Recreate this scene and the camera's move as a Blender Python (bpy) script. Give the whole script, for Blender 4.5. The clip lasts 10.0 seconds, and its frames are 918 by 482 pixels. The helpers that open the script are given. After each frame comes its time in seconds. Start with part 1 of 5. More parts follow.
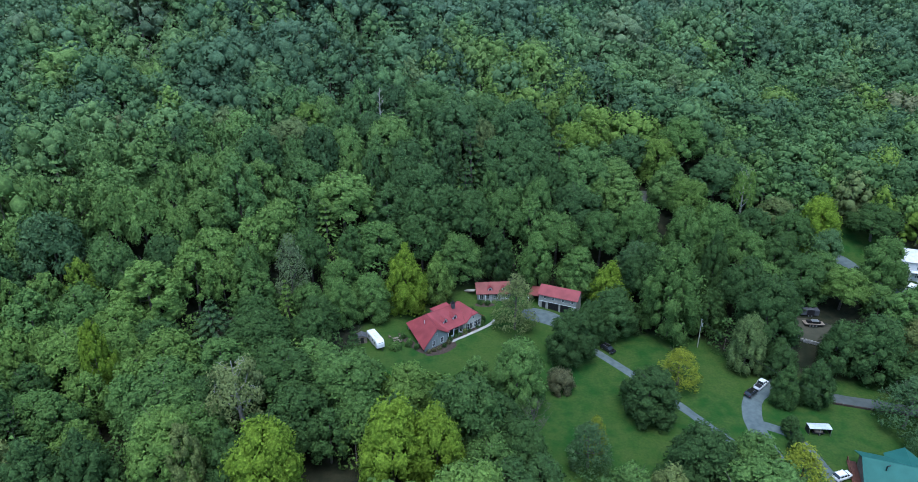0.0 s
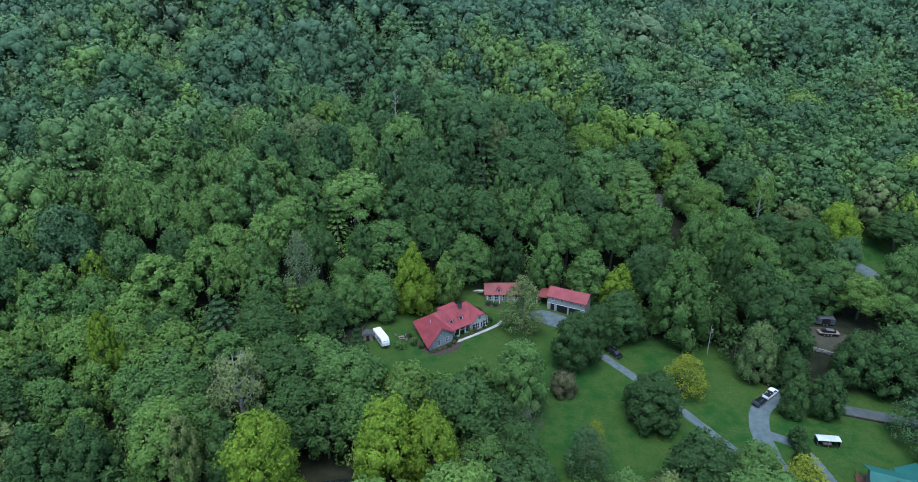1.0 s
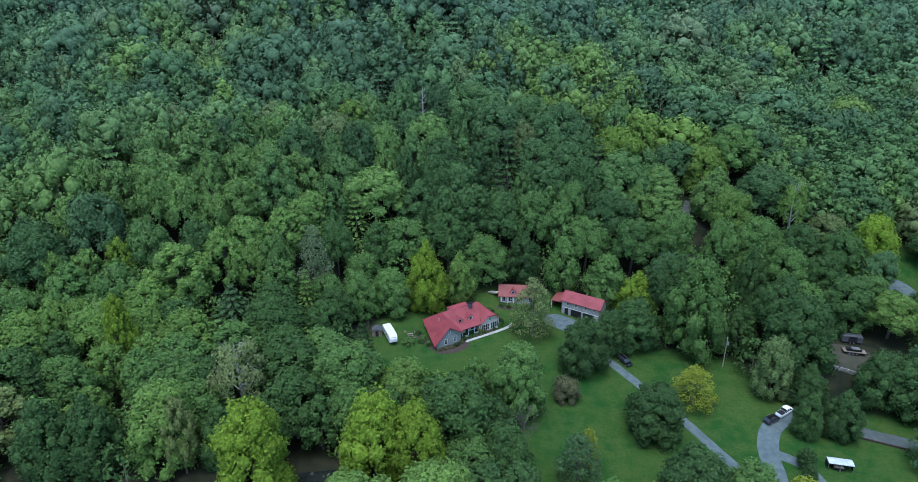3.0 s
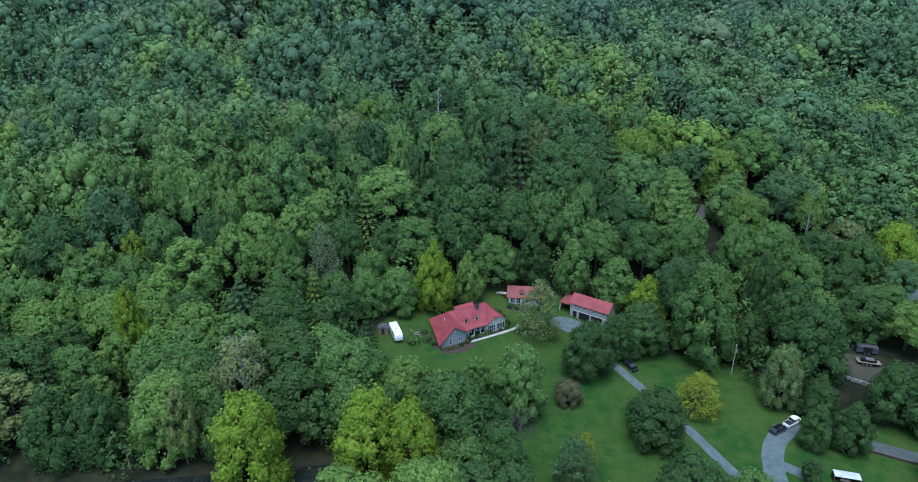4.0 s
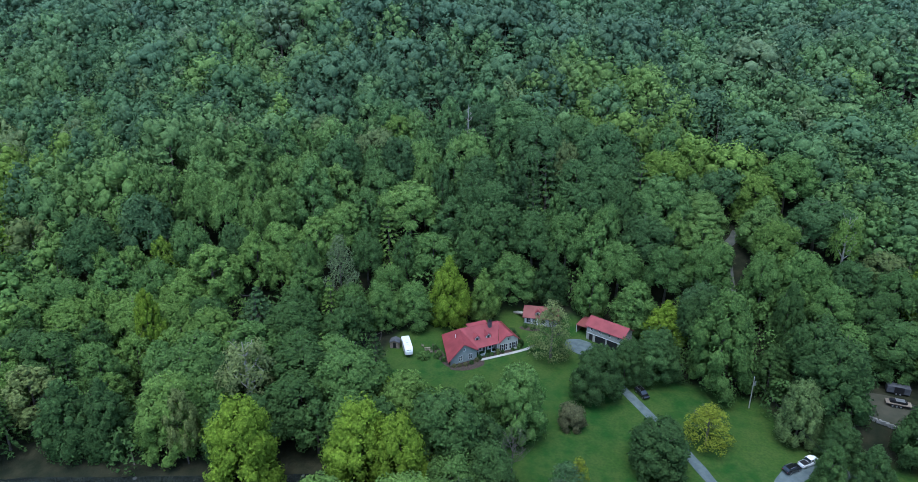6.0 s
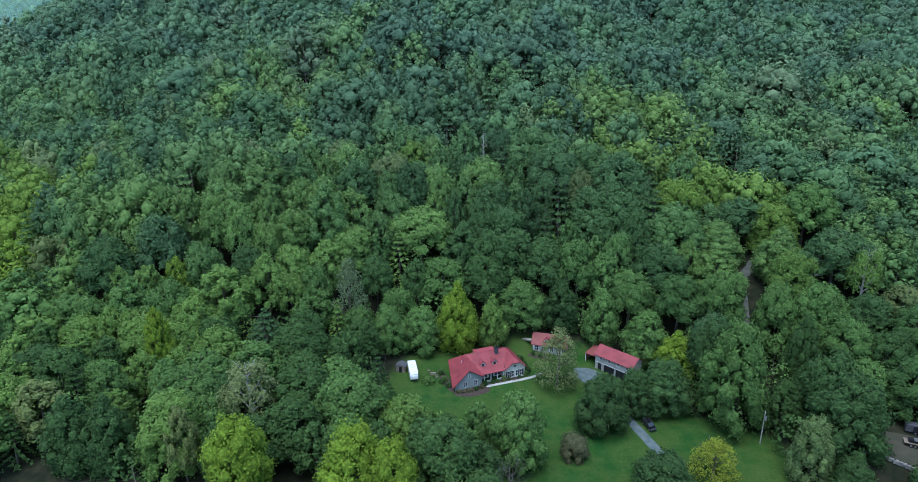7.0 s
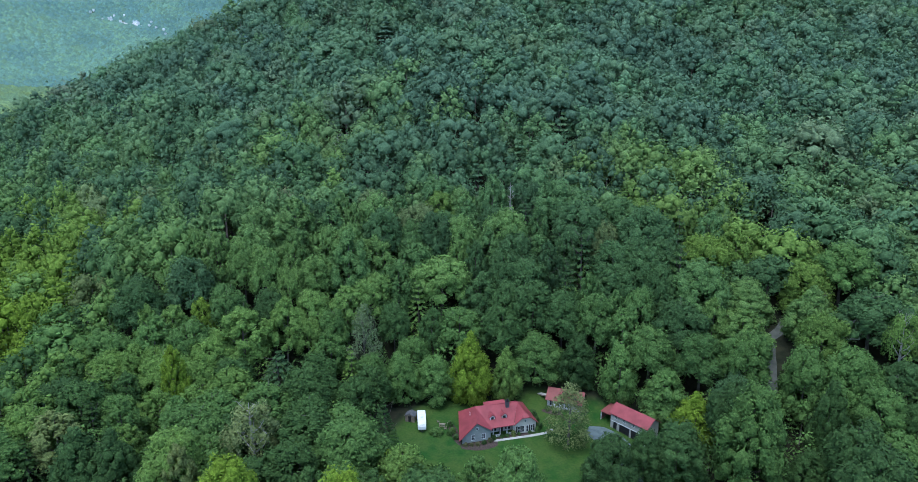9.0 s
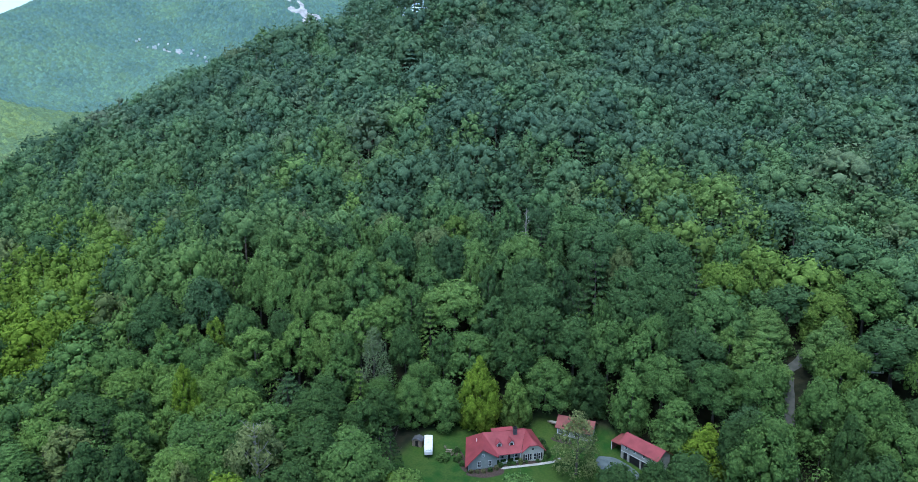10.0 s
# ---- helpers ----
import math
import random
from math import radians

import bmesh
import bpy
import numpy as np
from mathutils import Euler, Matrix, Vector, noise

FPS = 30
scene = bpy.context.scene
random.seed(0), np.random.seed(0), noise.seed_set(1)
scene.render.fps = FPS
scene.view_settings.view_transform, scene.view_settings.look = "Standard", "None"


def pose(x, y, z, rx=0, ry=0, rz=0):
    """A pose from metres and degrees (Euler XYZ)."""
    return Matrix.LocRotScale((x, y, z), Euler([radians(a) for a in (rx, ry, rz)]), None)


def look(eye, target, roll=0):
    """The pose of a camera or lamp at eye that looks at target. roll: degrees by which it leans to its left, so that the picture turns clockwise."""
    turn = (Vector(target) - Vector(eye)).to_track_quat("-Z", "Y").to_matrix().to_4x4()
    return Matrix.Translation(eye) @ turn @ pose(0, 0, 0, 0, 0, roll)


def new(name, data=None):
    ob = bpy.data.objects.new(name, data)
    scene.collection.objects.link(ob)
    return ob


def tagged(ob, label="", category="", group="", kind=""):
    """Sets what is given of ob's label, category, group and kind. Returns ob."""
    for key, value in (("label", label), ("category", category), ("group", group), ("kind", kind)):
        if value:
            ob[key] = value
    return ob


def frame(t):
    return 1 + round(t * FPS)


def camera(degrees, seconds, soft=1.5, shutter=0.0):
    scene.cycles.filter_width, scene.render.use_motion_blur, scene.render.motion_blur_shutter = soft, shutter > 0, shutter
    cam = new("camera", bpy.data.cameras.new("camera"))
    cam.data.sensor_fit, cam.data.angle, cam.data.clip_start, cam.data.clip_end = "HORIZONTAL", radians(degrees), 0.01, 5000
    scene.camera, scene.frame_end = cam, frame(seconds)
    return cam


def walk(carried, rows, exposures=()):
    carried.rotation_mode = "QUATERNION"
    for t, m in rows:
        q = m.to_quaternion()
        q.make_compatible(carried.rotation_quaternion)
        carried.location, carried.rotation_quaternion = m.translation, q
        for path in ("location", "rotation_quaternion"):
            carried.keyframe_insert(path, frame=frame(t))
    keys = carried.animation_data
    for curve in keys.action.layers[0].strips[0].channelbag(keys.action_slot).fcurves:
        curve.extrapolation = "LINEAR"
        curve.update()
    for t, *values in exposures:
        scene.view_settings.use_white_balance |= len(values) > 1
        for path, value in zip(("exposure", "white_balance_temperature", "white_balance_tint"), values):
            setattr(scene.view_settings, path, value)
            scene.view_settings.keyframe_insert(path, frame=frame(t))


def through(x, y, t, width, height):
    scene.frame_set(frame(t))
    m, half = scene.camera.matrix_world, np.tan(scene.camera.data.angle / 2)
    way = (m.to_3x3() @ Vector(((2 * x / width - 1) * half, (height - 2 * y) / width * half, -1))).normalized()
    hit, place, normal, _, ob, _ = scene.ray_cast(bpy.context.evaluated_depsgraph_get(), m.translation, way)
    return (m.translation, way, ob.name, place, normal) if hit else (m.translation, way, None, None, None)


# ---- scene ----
cam = camera(70.5, 10.0, 0.8)
METRES, EYE, TILT, LEAN, TURN = 65.0, 102.05, -23.0, 0.0, 0.0
ROWS = [
    (0.0, 0.0, 0.0, 0.0, 0.0, 0.0, -0.0),
    (0.5, 0.0488, 0.0021, -0.0006, 1.32, 0.01, -0.59),
    (1.0, 0.0974, 0.0048, -0.0013, 2.56, 0.02, -1.11),
    (1.5, 0.1464, 0.0077, -0.0021, 3.82, 0.03, -1.68),
    (2.0, 0.1957, 0.0112, -0.0019, 5.06, 0.01, -2.23),
    (2.5, 0.2441, 0.0161, -0.0015, 6.24, -0.02, -2.7),
    (4.0, 0.3919, 0.0353, 0.0033, 10.06, -0.17, -4.27),
    (4.5, 0.4418, 0.0438, 0.005, 11.41, -0.23, -4.86),
    (5.0, 0.4912, 0.0536, 0.0079, 12.6, -0.19, -5.37),
    (5.5, 0.5397, 0.0639, 0.0118, 13.92, 0.2, -5.9),
    (7.0, 0.6884, 0.1013, 0.0225, 17.95, 2.95, -7.5),
    (7.5, 0.7364, 0.1154, 0.0272, 19.25, 3.89, -8.06),
    (8.0, 0.7856, 0.1306, 0.0325, 20.5, 4.85, -8.55),
    (8.5, 0.8322, 0.1469, 0.0381, 21.72, 5.81, -9.02),
    (9.0, 0.8791, 0.1639, 0.044, 23.0, 6.73, -9.52),
    (9.5, 0.9256, 0.181, 0.0492, 24.42, 7.62, -10.1),
    (10.0, 0.9717, 0.1986, 0.0563, 25.72, 8.48, -10.62),
]
walk(cam, [(t, pose(0, 0, EYE, TILT, LEAN, TURN) @ pose(METRES * x, METRES * y, METRES * z, 90 + pitch, roll, yaw)) for t, x, y, z, yaw, pitch, roll in ROWS],
     [(0.0, 1.16, 5380, 4), (10.0, 1.16, 5380, 4)])

# ---- light ----
world = bpy.data.worlds.new("overcast_sky")
scene.world = world
world.use_nodes = True
wn, wl = world.node_tree.nodes, world.node_tree.links
sky = wn.new("ShaderNodeTexSky")
sky.sky_type, sky.sun_disc = "NISHITA", False
sky.sun_elevation, sky.sun_rotation = radians(73), radians(187)
sky.air_density, sky.dust_density = 1.0, 2.0
wn["Background"].inputs["Strength"].default_value = 0.15
wl.new(sky.outputs["Color"], wn["Background"].inputs["Color"])
sun = new("sun", bpy.data.lights.new("sun", "SUN"))
sun.data.energy, sun.data.angle, sun.data.color = 1.1, radians(45), (1.0, 0.98, 0.96)
sun.matrix_world = look((-5, 58, 140), (0, 100, 0))

# ---- materials ----
M = {}


def material(name, rough=0.7, metal=0.0, spec=0.3):
    m = bpy.data.materials.new(name)
    m.use_nodes = True
    b = m.node_tree.nodes["Principled BSDF"]
    b.inputs["Roughness"].default_value = rough
    b.inputs["Metallic"].default_value = metal
    b.inputs["Specular IOR Level"].default_value = spec
    M[name] = m
    return m, m.node_tree.nodes, m.node_tree.links, b


def mixed(nodes, links, a, b, fac):
    """A colour mix of two colours or sockets."""
    mix = nodes.new("ShaderNodeMix")
    mix.data_type = "RGBA"
    for n, v in ((6, a), (7, b)):
        if isinstance(v, tuple):
            mix.inputs[n].default_value = (*v, 1)
        else:
            links.new(v, mix.inputs[n])
    if isinstance(fac, float):
        mix.inputs[0].default_value = fac
    else:
        links.new(fac, mix.inputs[0])
    return mix.outputs[2]


def noise_fac(nodes, links, scale, low=0.35, high=0.65, detail=4.0):
    tc = nodes.new("ShaderNodeNewGeometry")
    n = nodes.new("ShaderNodeTexNoise")
    n.inputs["Scale"].default_value, n.inputs["Detail"].default_value = scale, detail
    links.new(tc.outputs["Position"], n.inputs["Vector"])
    r = nodes.new("ShaderNodeMapRange")
    r.inputs["From Min"].default_value, r.inputs["From Max"].default_value = low, high
    links.new(n.outputs["Fac"], r.inputs["Value"])
    return r.outputs["Result"]


def bumped(nodes, links, b, height, strength=0.3, distance=0.02):
    n = nodes.new("ShaderNodeBump")
    n.inputs["Strength"].default_value, n.inputs["Distance"].default_value = strength, distance
    links.new(height, n.inputs["Height"])
    links.new(n.outputs["Normal"], b.inputs["Normal"])


def surface(name, dark, light, scale, rough=0.75, metal=0.0, bump=0.2, spec=0.3, fine=None):
    """A surface of two close colours, blotched at one scale and grained at a finer one."""
    m, nodes, links, b = material(name, rough, metal, spec)
    big = noise_fac(nodes, links, scale)
    small = noise_fac(nodes, links, fine or scale * 9, 0.3, 0.7)
    c = mixed(nodes, links, dark, light, big)
    mid = tuple(0.5 * (p + q) for p, q in zip(dark, light))
    half = nodes.new("ShaderNodeMath")
    half.operation = "MULTIPLY"
    half.inputs[1].default_value = 0.45
    links.new(small, half.inputs[0])
    c = mixed(nodes, links, c, mid, half.outputs[0])
    links.new(c, b.inputs["Base Color"])
    if bump:
        bumped(nodes, links, b, small, bump)
    return m


def leafy(name, source, grain=3.2, through=0.3, low=0.42, high=1.55, spread=0.18):
    """Leaves: a thin matt sheet that lets some light through; the hue comes from the tree, with leaf-sized lights and darks."""
    m, nodes, links, b = material(name, 0.8, 0.0, 0.08)
    if source == "object":
        col = nodes.new("ShaderNodeObjectInfo").outputs["Color"]
    else:
        a = nodes.new("ShaderNodeAttribute")
        a.attribute_name = "leaf_colour"
        col = a.outputs["Color"]
    geo = nodes.new("ShaderNodeNewGeometry")
    r = nodes.new("ShaderNodeMapRange")
    r.inputs["To Min"].default_value, r.inputs["To Max"].default_value = 1 - spread, 1 + spread
    links.new(geo.outputs["Random Per Island"], r.inputs["Value"])
    tuft = noise_fac(nodes, links, grain, 0.32, 0.68, 2.0)
    t = nodes.new("ShaderNodeMapRange")
    t.inputs["To Min"].default_value, t.inputs["To Max"].default_value = low, high
    links.new(tuft, t.inputs["Value"])
    value = nodes.new("ShaderNodeMath")
    value.operation = "MULTIPLY"
    links.new(r.outputs["Result"], value.inputs[0])
    links.new(t.outputs["Result"], value.inputs[1])
    hsv = nodes.new("ShaderNodeHueSaturation")
    links.new(value.outputs[0], hsv.inputs["Value"])
    links.new(col, hsv.inputs["Color"])
    links.new(hsv.outputs["Color"], b.inputs["Base Color"])
    bumped(nodes, links, b, tuft, 0.3, 0.2)
    tr = nodes.new("ShaderNodeBsdfTranslucent")
    links.new(hsv.outputs["Color"], tr.inputs["Color"])
    mix = nodes.new("ShaderNodeMixShader")
    mix.inputs["Fac"].default_value = through
    links.new(b.outputs[0], mix.inputs[1])
    links.new(tr.outputs[0], mix.inputs[2])
    links.new(mix.outputs[0], nodes["Material Output"].inputs["Surface"])
    return m


leafy("leaves", "object", 1.9, 0.22, 0.62, 1.34)
leafy("forest_leaves", "mesh", 1.2, 0.22, 0.74, 1.26, 0.10)
surface("bark", (0.06, 0.052, 0.045), (0.12, 0.105, 0.09), 1.5, 0.9)
surface("pale_bark", (0.22, 0.215, 0.19), (0.36, 0.35, 0.31), 0.9, 0.85)
surface("red_metal", (0.170, 0.034, 0.038), (0.262, 0.054, 0.060), 0.35, 0.55, 0.0, 0.05, 0.25)
surface("faded_red_metal", (0.15, 0.045, 0.040), (0.21, 0.062, 0.055), 0.4, 0.6, 0.0, 0.05, 0.25)
surface("green_metal", (0.022, 0.095, 0.078), (0.034, 0.125, 0.102), 0.35, 0.6, 0.0, 0.05, 0.2)
surface("gray_siding", (0.23, 0.26, 0.25), (0.29, 0.32, 0.305), 0.8, 0.7)
surface("tan_siding", (0.27, 0.275, 0.25), (0.36, 0.36, 0.325), 0.8, 0.7)
surface("pale_siding", (0.42, 0.41, 0.36), (0.54, 0.525, 0.47), 0.8, 0.7)
surface("yard_soil", (0.036, 0.040, 0.024), (0.062, 0.056, 0.038), 0.35, 0.95, 0.0, 0.5)
surface("wet_creek", (0.010, 0.013, 0.012), (0.022, 0.026, 0.022), 0.4, 0.12, 0.0, 0.1, 0.5)
surface("dark_shingle", (0.045, 0.047, 0.052), (0.085, 0.088, 0.095), 0.9, 0.9)
surface("stone", (0.13, 0.13, 0.12), (0.26, 0.25, 0.23), 3.0, 0.85, 0.0, 0.6)
surface("dark_stone", (0.030, 0.034, 0.032), (0.075, 0.080, 0.074), 3.0, 0.6, 0.0, 0.6)
surface("white_paint", (0.60, 0.62, 0.62), (0.70, 0.71, 0.70), 1.2, 0.55)
surface("black_paint", (0.012, 0.012, 0.014), (0.02, 0.02, 0.022), 2.0, 0.4)
surface("concrete", (0.27, 0.27, 0.25), (0.37, 0.36, 0.33), 0.9, 0.85)
surface("gravel", (0.074, 0.096, 0.098), (0.116, 0.142, 0.142), 0.7, 0.95, 0.0, 0.7, 0.2, 8.0)
surface("asphalt", (0.055, 0.066, 0.064), (0.085, 0.098, 0.094), 0.5, 0.9, 0.0, 0.3, 0.3, 6.0)
surface("mulch", (0.035, 0.025, 0.02), (0.07, 0.05, 0.04), 2.0, 0.95, 0.0, 0.8)
surface("dirt", (0.060, 0.066, 0.056), (0.100, 0.104, 0.090), 0.6, 0.95, 0.0, 0.5)
surface("wood", (0.15, 0.12, 0.09), (0.26, 0.22, 0.17), 1.6, 0.8)
surface("brick", (0.13, 0.06, 0.05), (0.22, 0.11, 0.09), 3.0, 0.9)
surface("rubber", (0.012, 0.012, 0.012), (0.022, 0.022, 0.022), 4.0, 0.85)
surface("steel", (0.35, 0.36, 0.37), (0.5, 0.5, 0.5), 1.0, 0.4, 0.8)
m, nodes, links, b = material("glass", 0.08, 0.0, 0.6)
b.inputs["Base Color"].default_value = (0.025, 0.032, 0.038, 1)
m, nodes, links, b = material("black_car_paint", 0.2, 0.0, 0.6)
b.inputs["Base Color"].default_value = (0.01, 0.01, 0.012, 1)
b.inputs["Coat Weight"].default_value = 0.8
m, nodes, links, b = material("white_car_paint", 0.25, 0.0, 0.5)
b.inputs["Base Color"].default_value = (0.78, 0.79, 0.80, 1)
b.inputs["Coat Weight"].default_value = 0.8


def ground_material():
    m, nodes, links, b = material("ground", 0.95, 0.0, 0.15)
    a = nodes.new("ShaderNodeAttribute")
    a.attribute_name = "mown"
    big, mid, fine = (noise_fac(nodes, links, q, lo, hi) for q, lo, hi in ((0.05, 0.40, 0.60), (0.32, 0.36, 0.64), (1.7, 0.32, 0.68)))
    grass = mixed(nodes, links, (0.016, 0.061, 0.008), (0.041, 0.078, 0.012), big)

    def part_of(fac, k):
        n = nodes.new("ShaderNodeMath")
        n.operation = "MULTIPLY"
        n.inputs[1].default_value = k
        links.new(fac, n.inputs[0])
        return n.outputs[0]

    grass = mixed(nodes, links, grass, (0.070, 0.096, 0.021), part_of(mid, 0.55))
    grass = mixed(nodes, links, grass, (0.012, 0.042, 0.008), part_of(fine, 0.5))
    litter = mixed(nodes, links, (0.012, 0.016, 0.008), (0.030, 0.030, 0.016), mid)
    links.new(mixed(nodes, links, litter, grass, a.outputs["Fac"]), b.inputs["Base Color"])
    bumped(nodes, links, b, fine, 0.6, 0.08)


ground_material()

# ---- land ----
HILL = (25.37, -12.6, 34.0, 1.46, -8.22, 6.13, 1.27, 0.47, -0.41, -0.15)


def shelf(x, y):
    """A raised shelf of ground to the east, above the lane."""
    east = 1 / (1 + np.exp(np.clip((68 - x) / 1.6, -50, 50))) / (1 + np.exp(np.clip((120.5 - y) / 0.9, -50, 50)))
    north = 1 / (1 + np.exp(np.clip((42 - x) / 5, -50, 50))) / (1 + np.exp(np.clip((152 - y) / 5, -50, 50)))
    return np.maximum(east, north) / (1 + np.exp(np.clip((y - 250) / 22, -50, 50)))


def land(x, y):
    """The ground's height: a valley floor that tilts gently, a wooded mountain behind it, a far range beyond the mountain's shoulder."""
    x, y = np.asarray(x, float), np.asarray(y, float)
    floor = -0.042 * np.clip(x, -80, 140) + 0.045 * np.clip(y - 125, -80, 60) + 0.1
    u, v = np.clip(x, -320, 260) / 100, (np.clip(y, 40, 460) - 200) / 100
    terms = (u * 0 + 1, u, v, u * u, u * v, v * v, u**3, u * u * v, u * v * v, v**3)
    hill = sum(k * s for k, s in zip(HILL, terms))
    past = -0.77 * (x + 253) + 0.64 * (y - 225) - 15
    hill = hill - 0.45 * (past + np.sqrt(past * past + 400))
    hill = hill - 10.5 * np.exp(-(((x - 22) / 65) ** 2) - ((y - 130) / 26) ** 2)
    hill = hill + 9.0 * np.exp(-(((x + 95) / 38) ** 2) - ((y - 143) / 30) ** 2) + 5.0 * np.exp(-(((x + 50) / 50) ** 2) - ((y - 262) / 40) ** 2)
    rise = hill - floor
    z = floor + 0.5 * (rise + np.sqrt(rise * rise + 4)) + 5.8 * shelf(x, y)
    far = 405 * np.exp(-(((x + 1900) / 700) ** 2) - ((y - 1350) / 900) ** 2) + 318 * np.exp(-(((x + 1220) / 430) ** 2) - ((y - 1750) / 480) ** 2)
    far = far * (1 + 0.05 * np.sin(x / 95 + y / 160) + 0.05 * np.sin(y / 70 - x / 210))
    far = far + 120 * np.exp(-(((x + 1150) / 300) ** 2) - ((y - 420) / 250) ** 2)
    return z + far - 60 / (1 + np.exp(np.clip((x + 560) / 60, -50, 50)))


LAWN = [(-24, 111), (-22, 131), (-16, 137), (-4, 141), (-1, 147), (16, 149), (35, 146), (38, 132), (57, 130.5), (62, 118), (69, 116.5), (76, 117), (93, 115.5), (97, 70), (62, 72), (52, 86), (36, 83), (22, 79), (14, 86), (7, 99), (-1, 104), (-10, 105), (-18, 107)]
YARD = [(70, 122), (84, 119.5), (91, 123), (92, 131), (85, 136), (76, 134), (71, 127)]
UPPER_YARD = [(93, 141), (99, 136), (118, 134), (124, 146), (116, 160), (106, 167), (99, 165), (96, 155)]
CREEK_BANK = [(-90, 62), (-47, 75), (-25, 83), (-10, 87.5), (2, 90), (2, 85.5), (-9, 82), (-13, 74), (-12, 40), (-90, 40)]
CABIN_VIEW = [(63.5, 162), (67.5, 162), (69, 176), (64, 175)]
HIGH_YARD = [(48, 170), (53, 170), (56.5, 176), (54, 180), (50, 177)]
CABIN_SITE = [(63, 174.5), (70.5, 174.5), (72, 182), (63.5, 183)]
LANE = [(53, 131.5), (57, 131.5), (55.5, 150), (54, 160), (54, 172), (49, 171), (50, 160), (51.5, 148)]


def inside(poly, x, y):
    x, y = np.asarray(x, float), np.asarray(y, float)
    res = np.zeros(np.broadcast(x, y).shape, bool)
    for (x0, y0), (x1, y1) in zip(poly, poly[1:] + poly[:1]):
        if y0 != y1:
            res ^= ((y0 > y) != (y1 > y)) & (x < (x1 - x0) * (y - y0) / (y1 - y0) + x0)
    return res


def edge_distance(poly, x, y):
    """Signed distance to a polygon's edge: positive inside."""
    best = np.full(np.broadcast(x, y).shape, 1e9)
    for (x0, y0), (x1, y1) in zip(poly, poly[1:] + poly[:1]):
        dx, dy = x1 - x0, y1 - y0
        t = np.clip(((x - x0) * dx + (y - y0) * dy) / (dx * dx + dy * dy), 0, 1)
        best = np.minimum(best, np.hypot(x - x0 - t * dx, y - y0 - t * dy))
    return np.where(inside(poly, x, y), best, -best)


def mesh_of(name, verts, faces, mats, smooth=False, slots=None):
    """A mesh object from arrays: verts n x 3, faces m x k (all alike)."""
    me = bpy.data.meshes.new(name)
    verts, faces = np.asarray(verts, np.float32), np.asarray(faces, np.int32)
    m, k = faces.shape
    me.vertices.add(len(verts))
    me.vertices.foreach_set("co", verts.ravel())
    me.loops.add(m * k)
    me.loops.foreach_set("vertex_index", faces.ravel())
    me.polygons.add(m)
    me.polygons.foreach_set("loop_start", np.arange(0, m * k, k, dtype=np.int32))
    if slots is not None:
        me.polygons.foreach_set("material_index", np.asarray(slots, np.int32))
    me.update(calc_edges=True)
    for mm in mats:
        me.materials.append(M[mm])
    me.polygons.foreach_set("use_smooth", np.full(m, smooth))
    return me


def stretch(*spans):
    out = []
    for a, b, step in spans:
        out += list(np.arange(a, b, step))
    return np.array(out)


gx = stretch((-3600, -1900, 120), (-1900, -420, 25), (-420, -60, 6), (-60, 130, 1.5), (130, 300, 6), (300, 3700, 120))
gy = stretch((-2500, -200, 100), (-200, 60, 10), (60, 160, 1.5), (160, 460, 6), (460, 2200, 25), (2200, 4200, 120))
GX, GY = np.meshgrid(gx, gy)
roll = np.array([noise.noise((x * 0.11, y * 0.11, 3.1)) for x, y in zip(GX.ravel(), GY.ravel())])
GZ = land(GX, GY) + 0.12 * roll.reshape(GX.shape)
ny, nx = GX.shape
ids = np.arange(nx * ny).reshape(ny, nx)
quads = np.stack([ids[:-1, :-1], ids[:-1, 1:], ids[1:, 1:], ids[1:, :-1]], -1).reshape(-1, 4)
me = mesh_of("ground", np.stack([GX, GY, GZ], -1).reshape(-1, 3), quads, ["ground"], True)
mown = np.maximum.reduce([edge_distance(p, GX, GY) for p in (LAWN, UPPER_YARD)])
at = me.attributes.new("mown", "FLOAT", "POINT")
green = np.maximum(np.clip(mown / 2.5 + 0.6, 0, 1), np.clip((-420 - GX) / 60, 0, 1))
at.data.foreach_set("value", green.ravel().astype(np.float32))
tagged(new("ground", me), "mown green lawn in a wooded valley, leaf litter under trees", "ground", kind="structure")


# ---- trees ----
rng = np.random.default_rng(7)


def unit(v):
    return v / np.maximum(np.linalg.norm(v, axis=-1, keepdims=True), 1e-9)


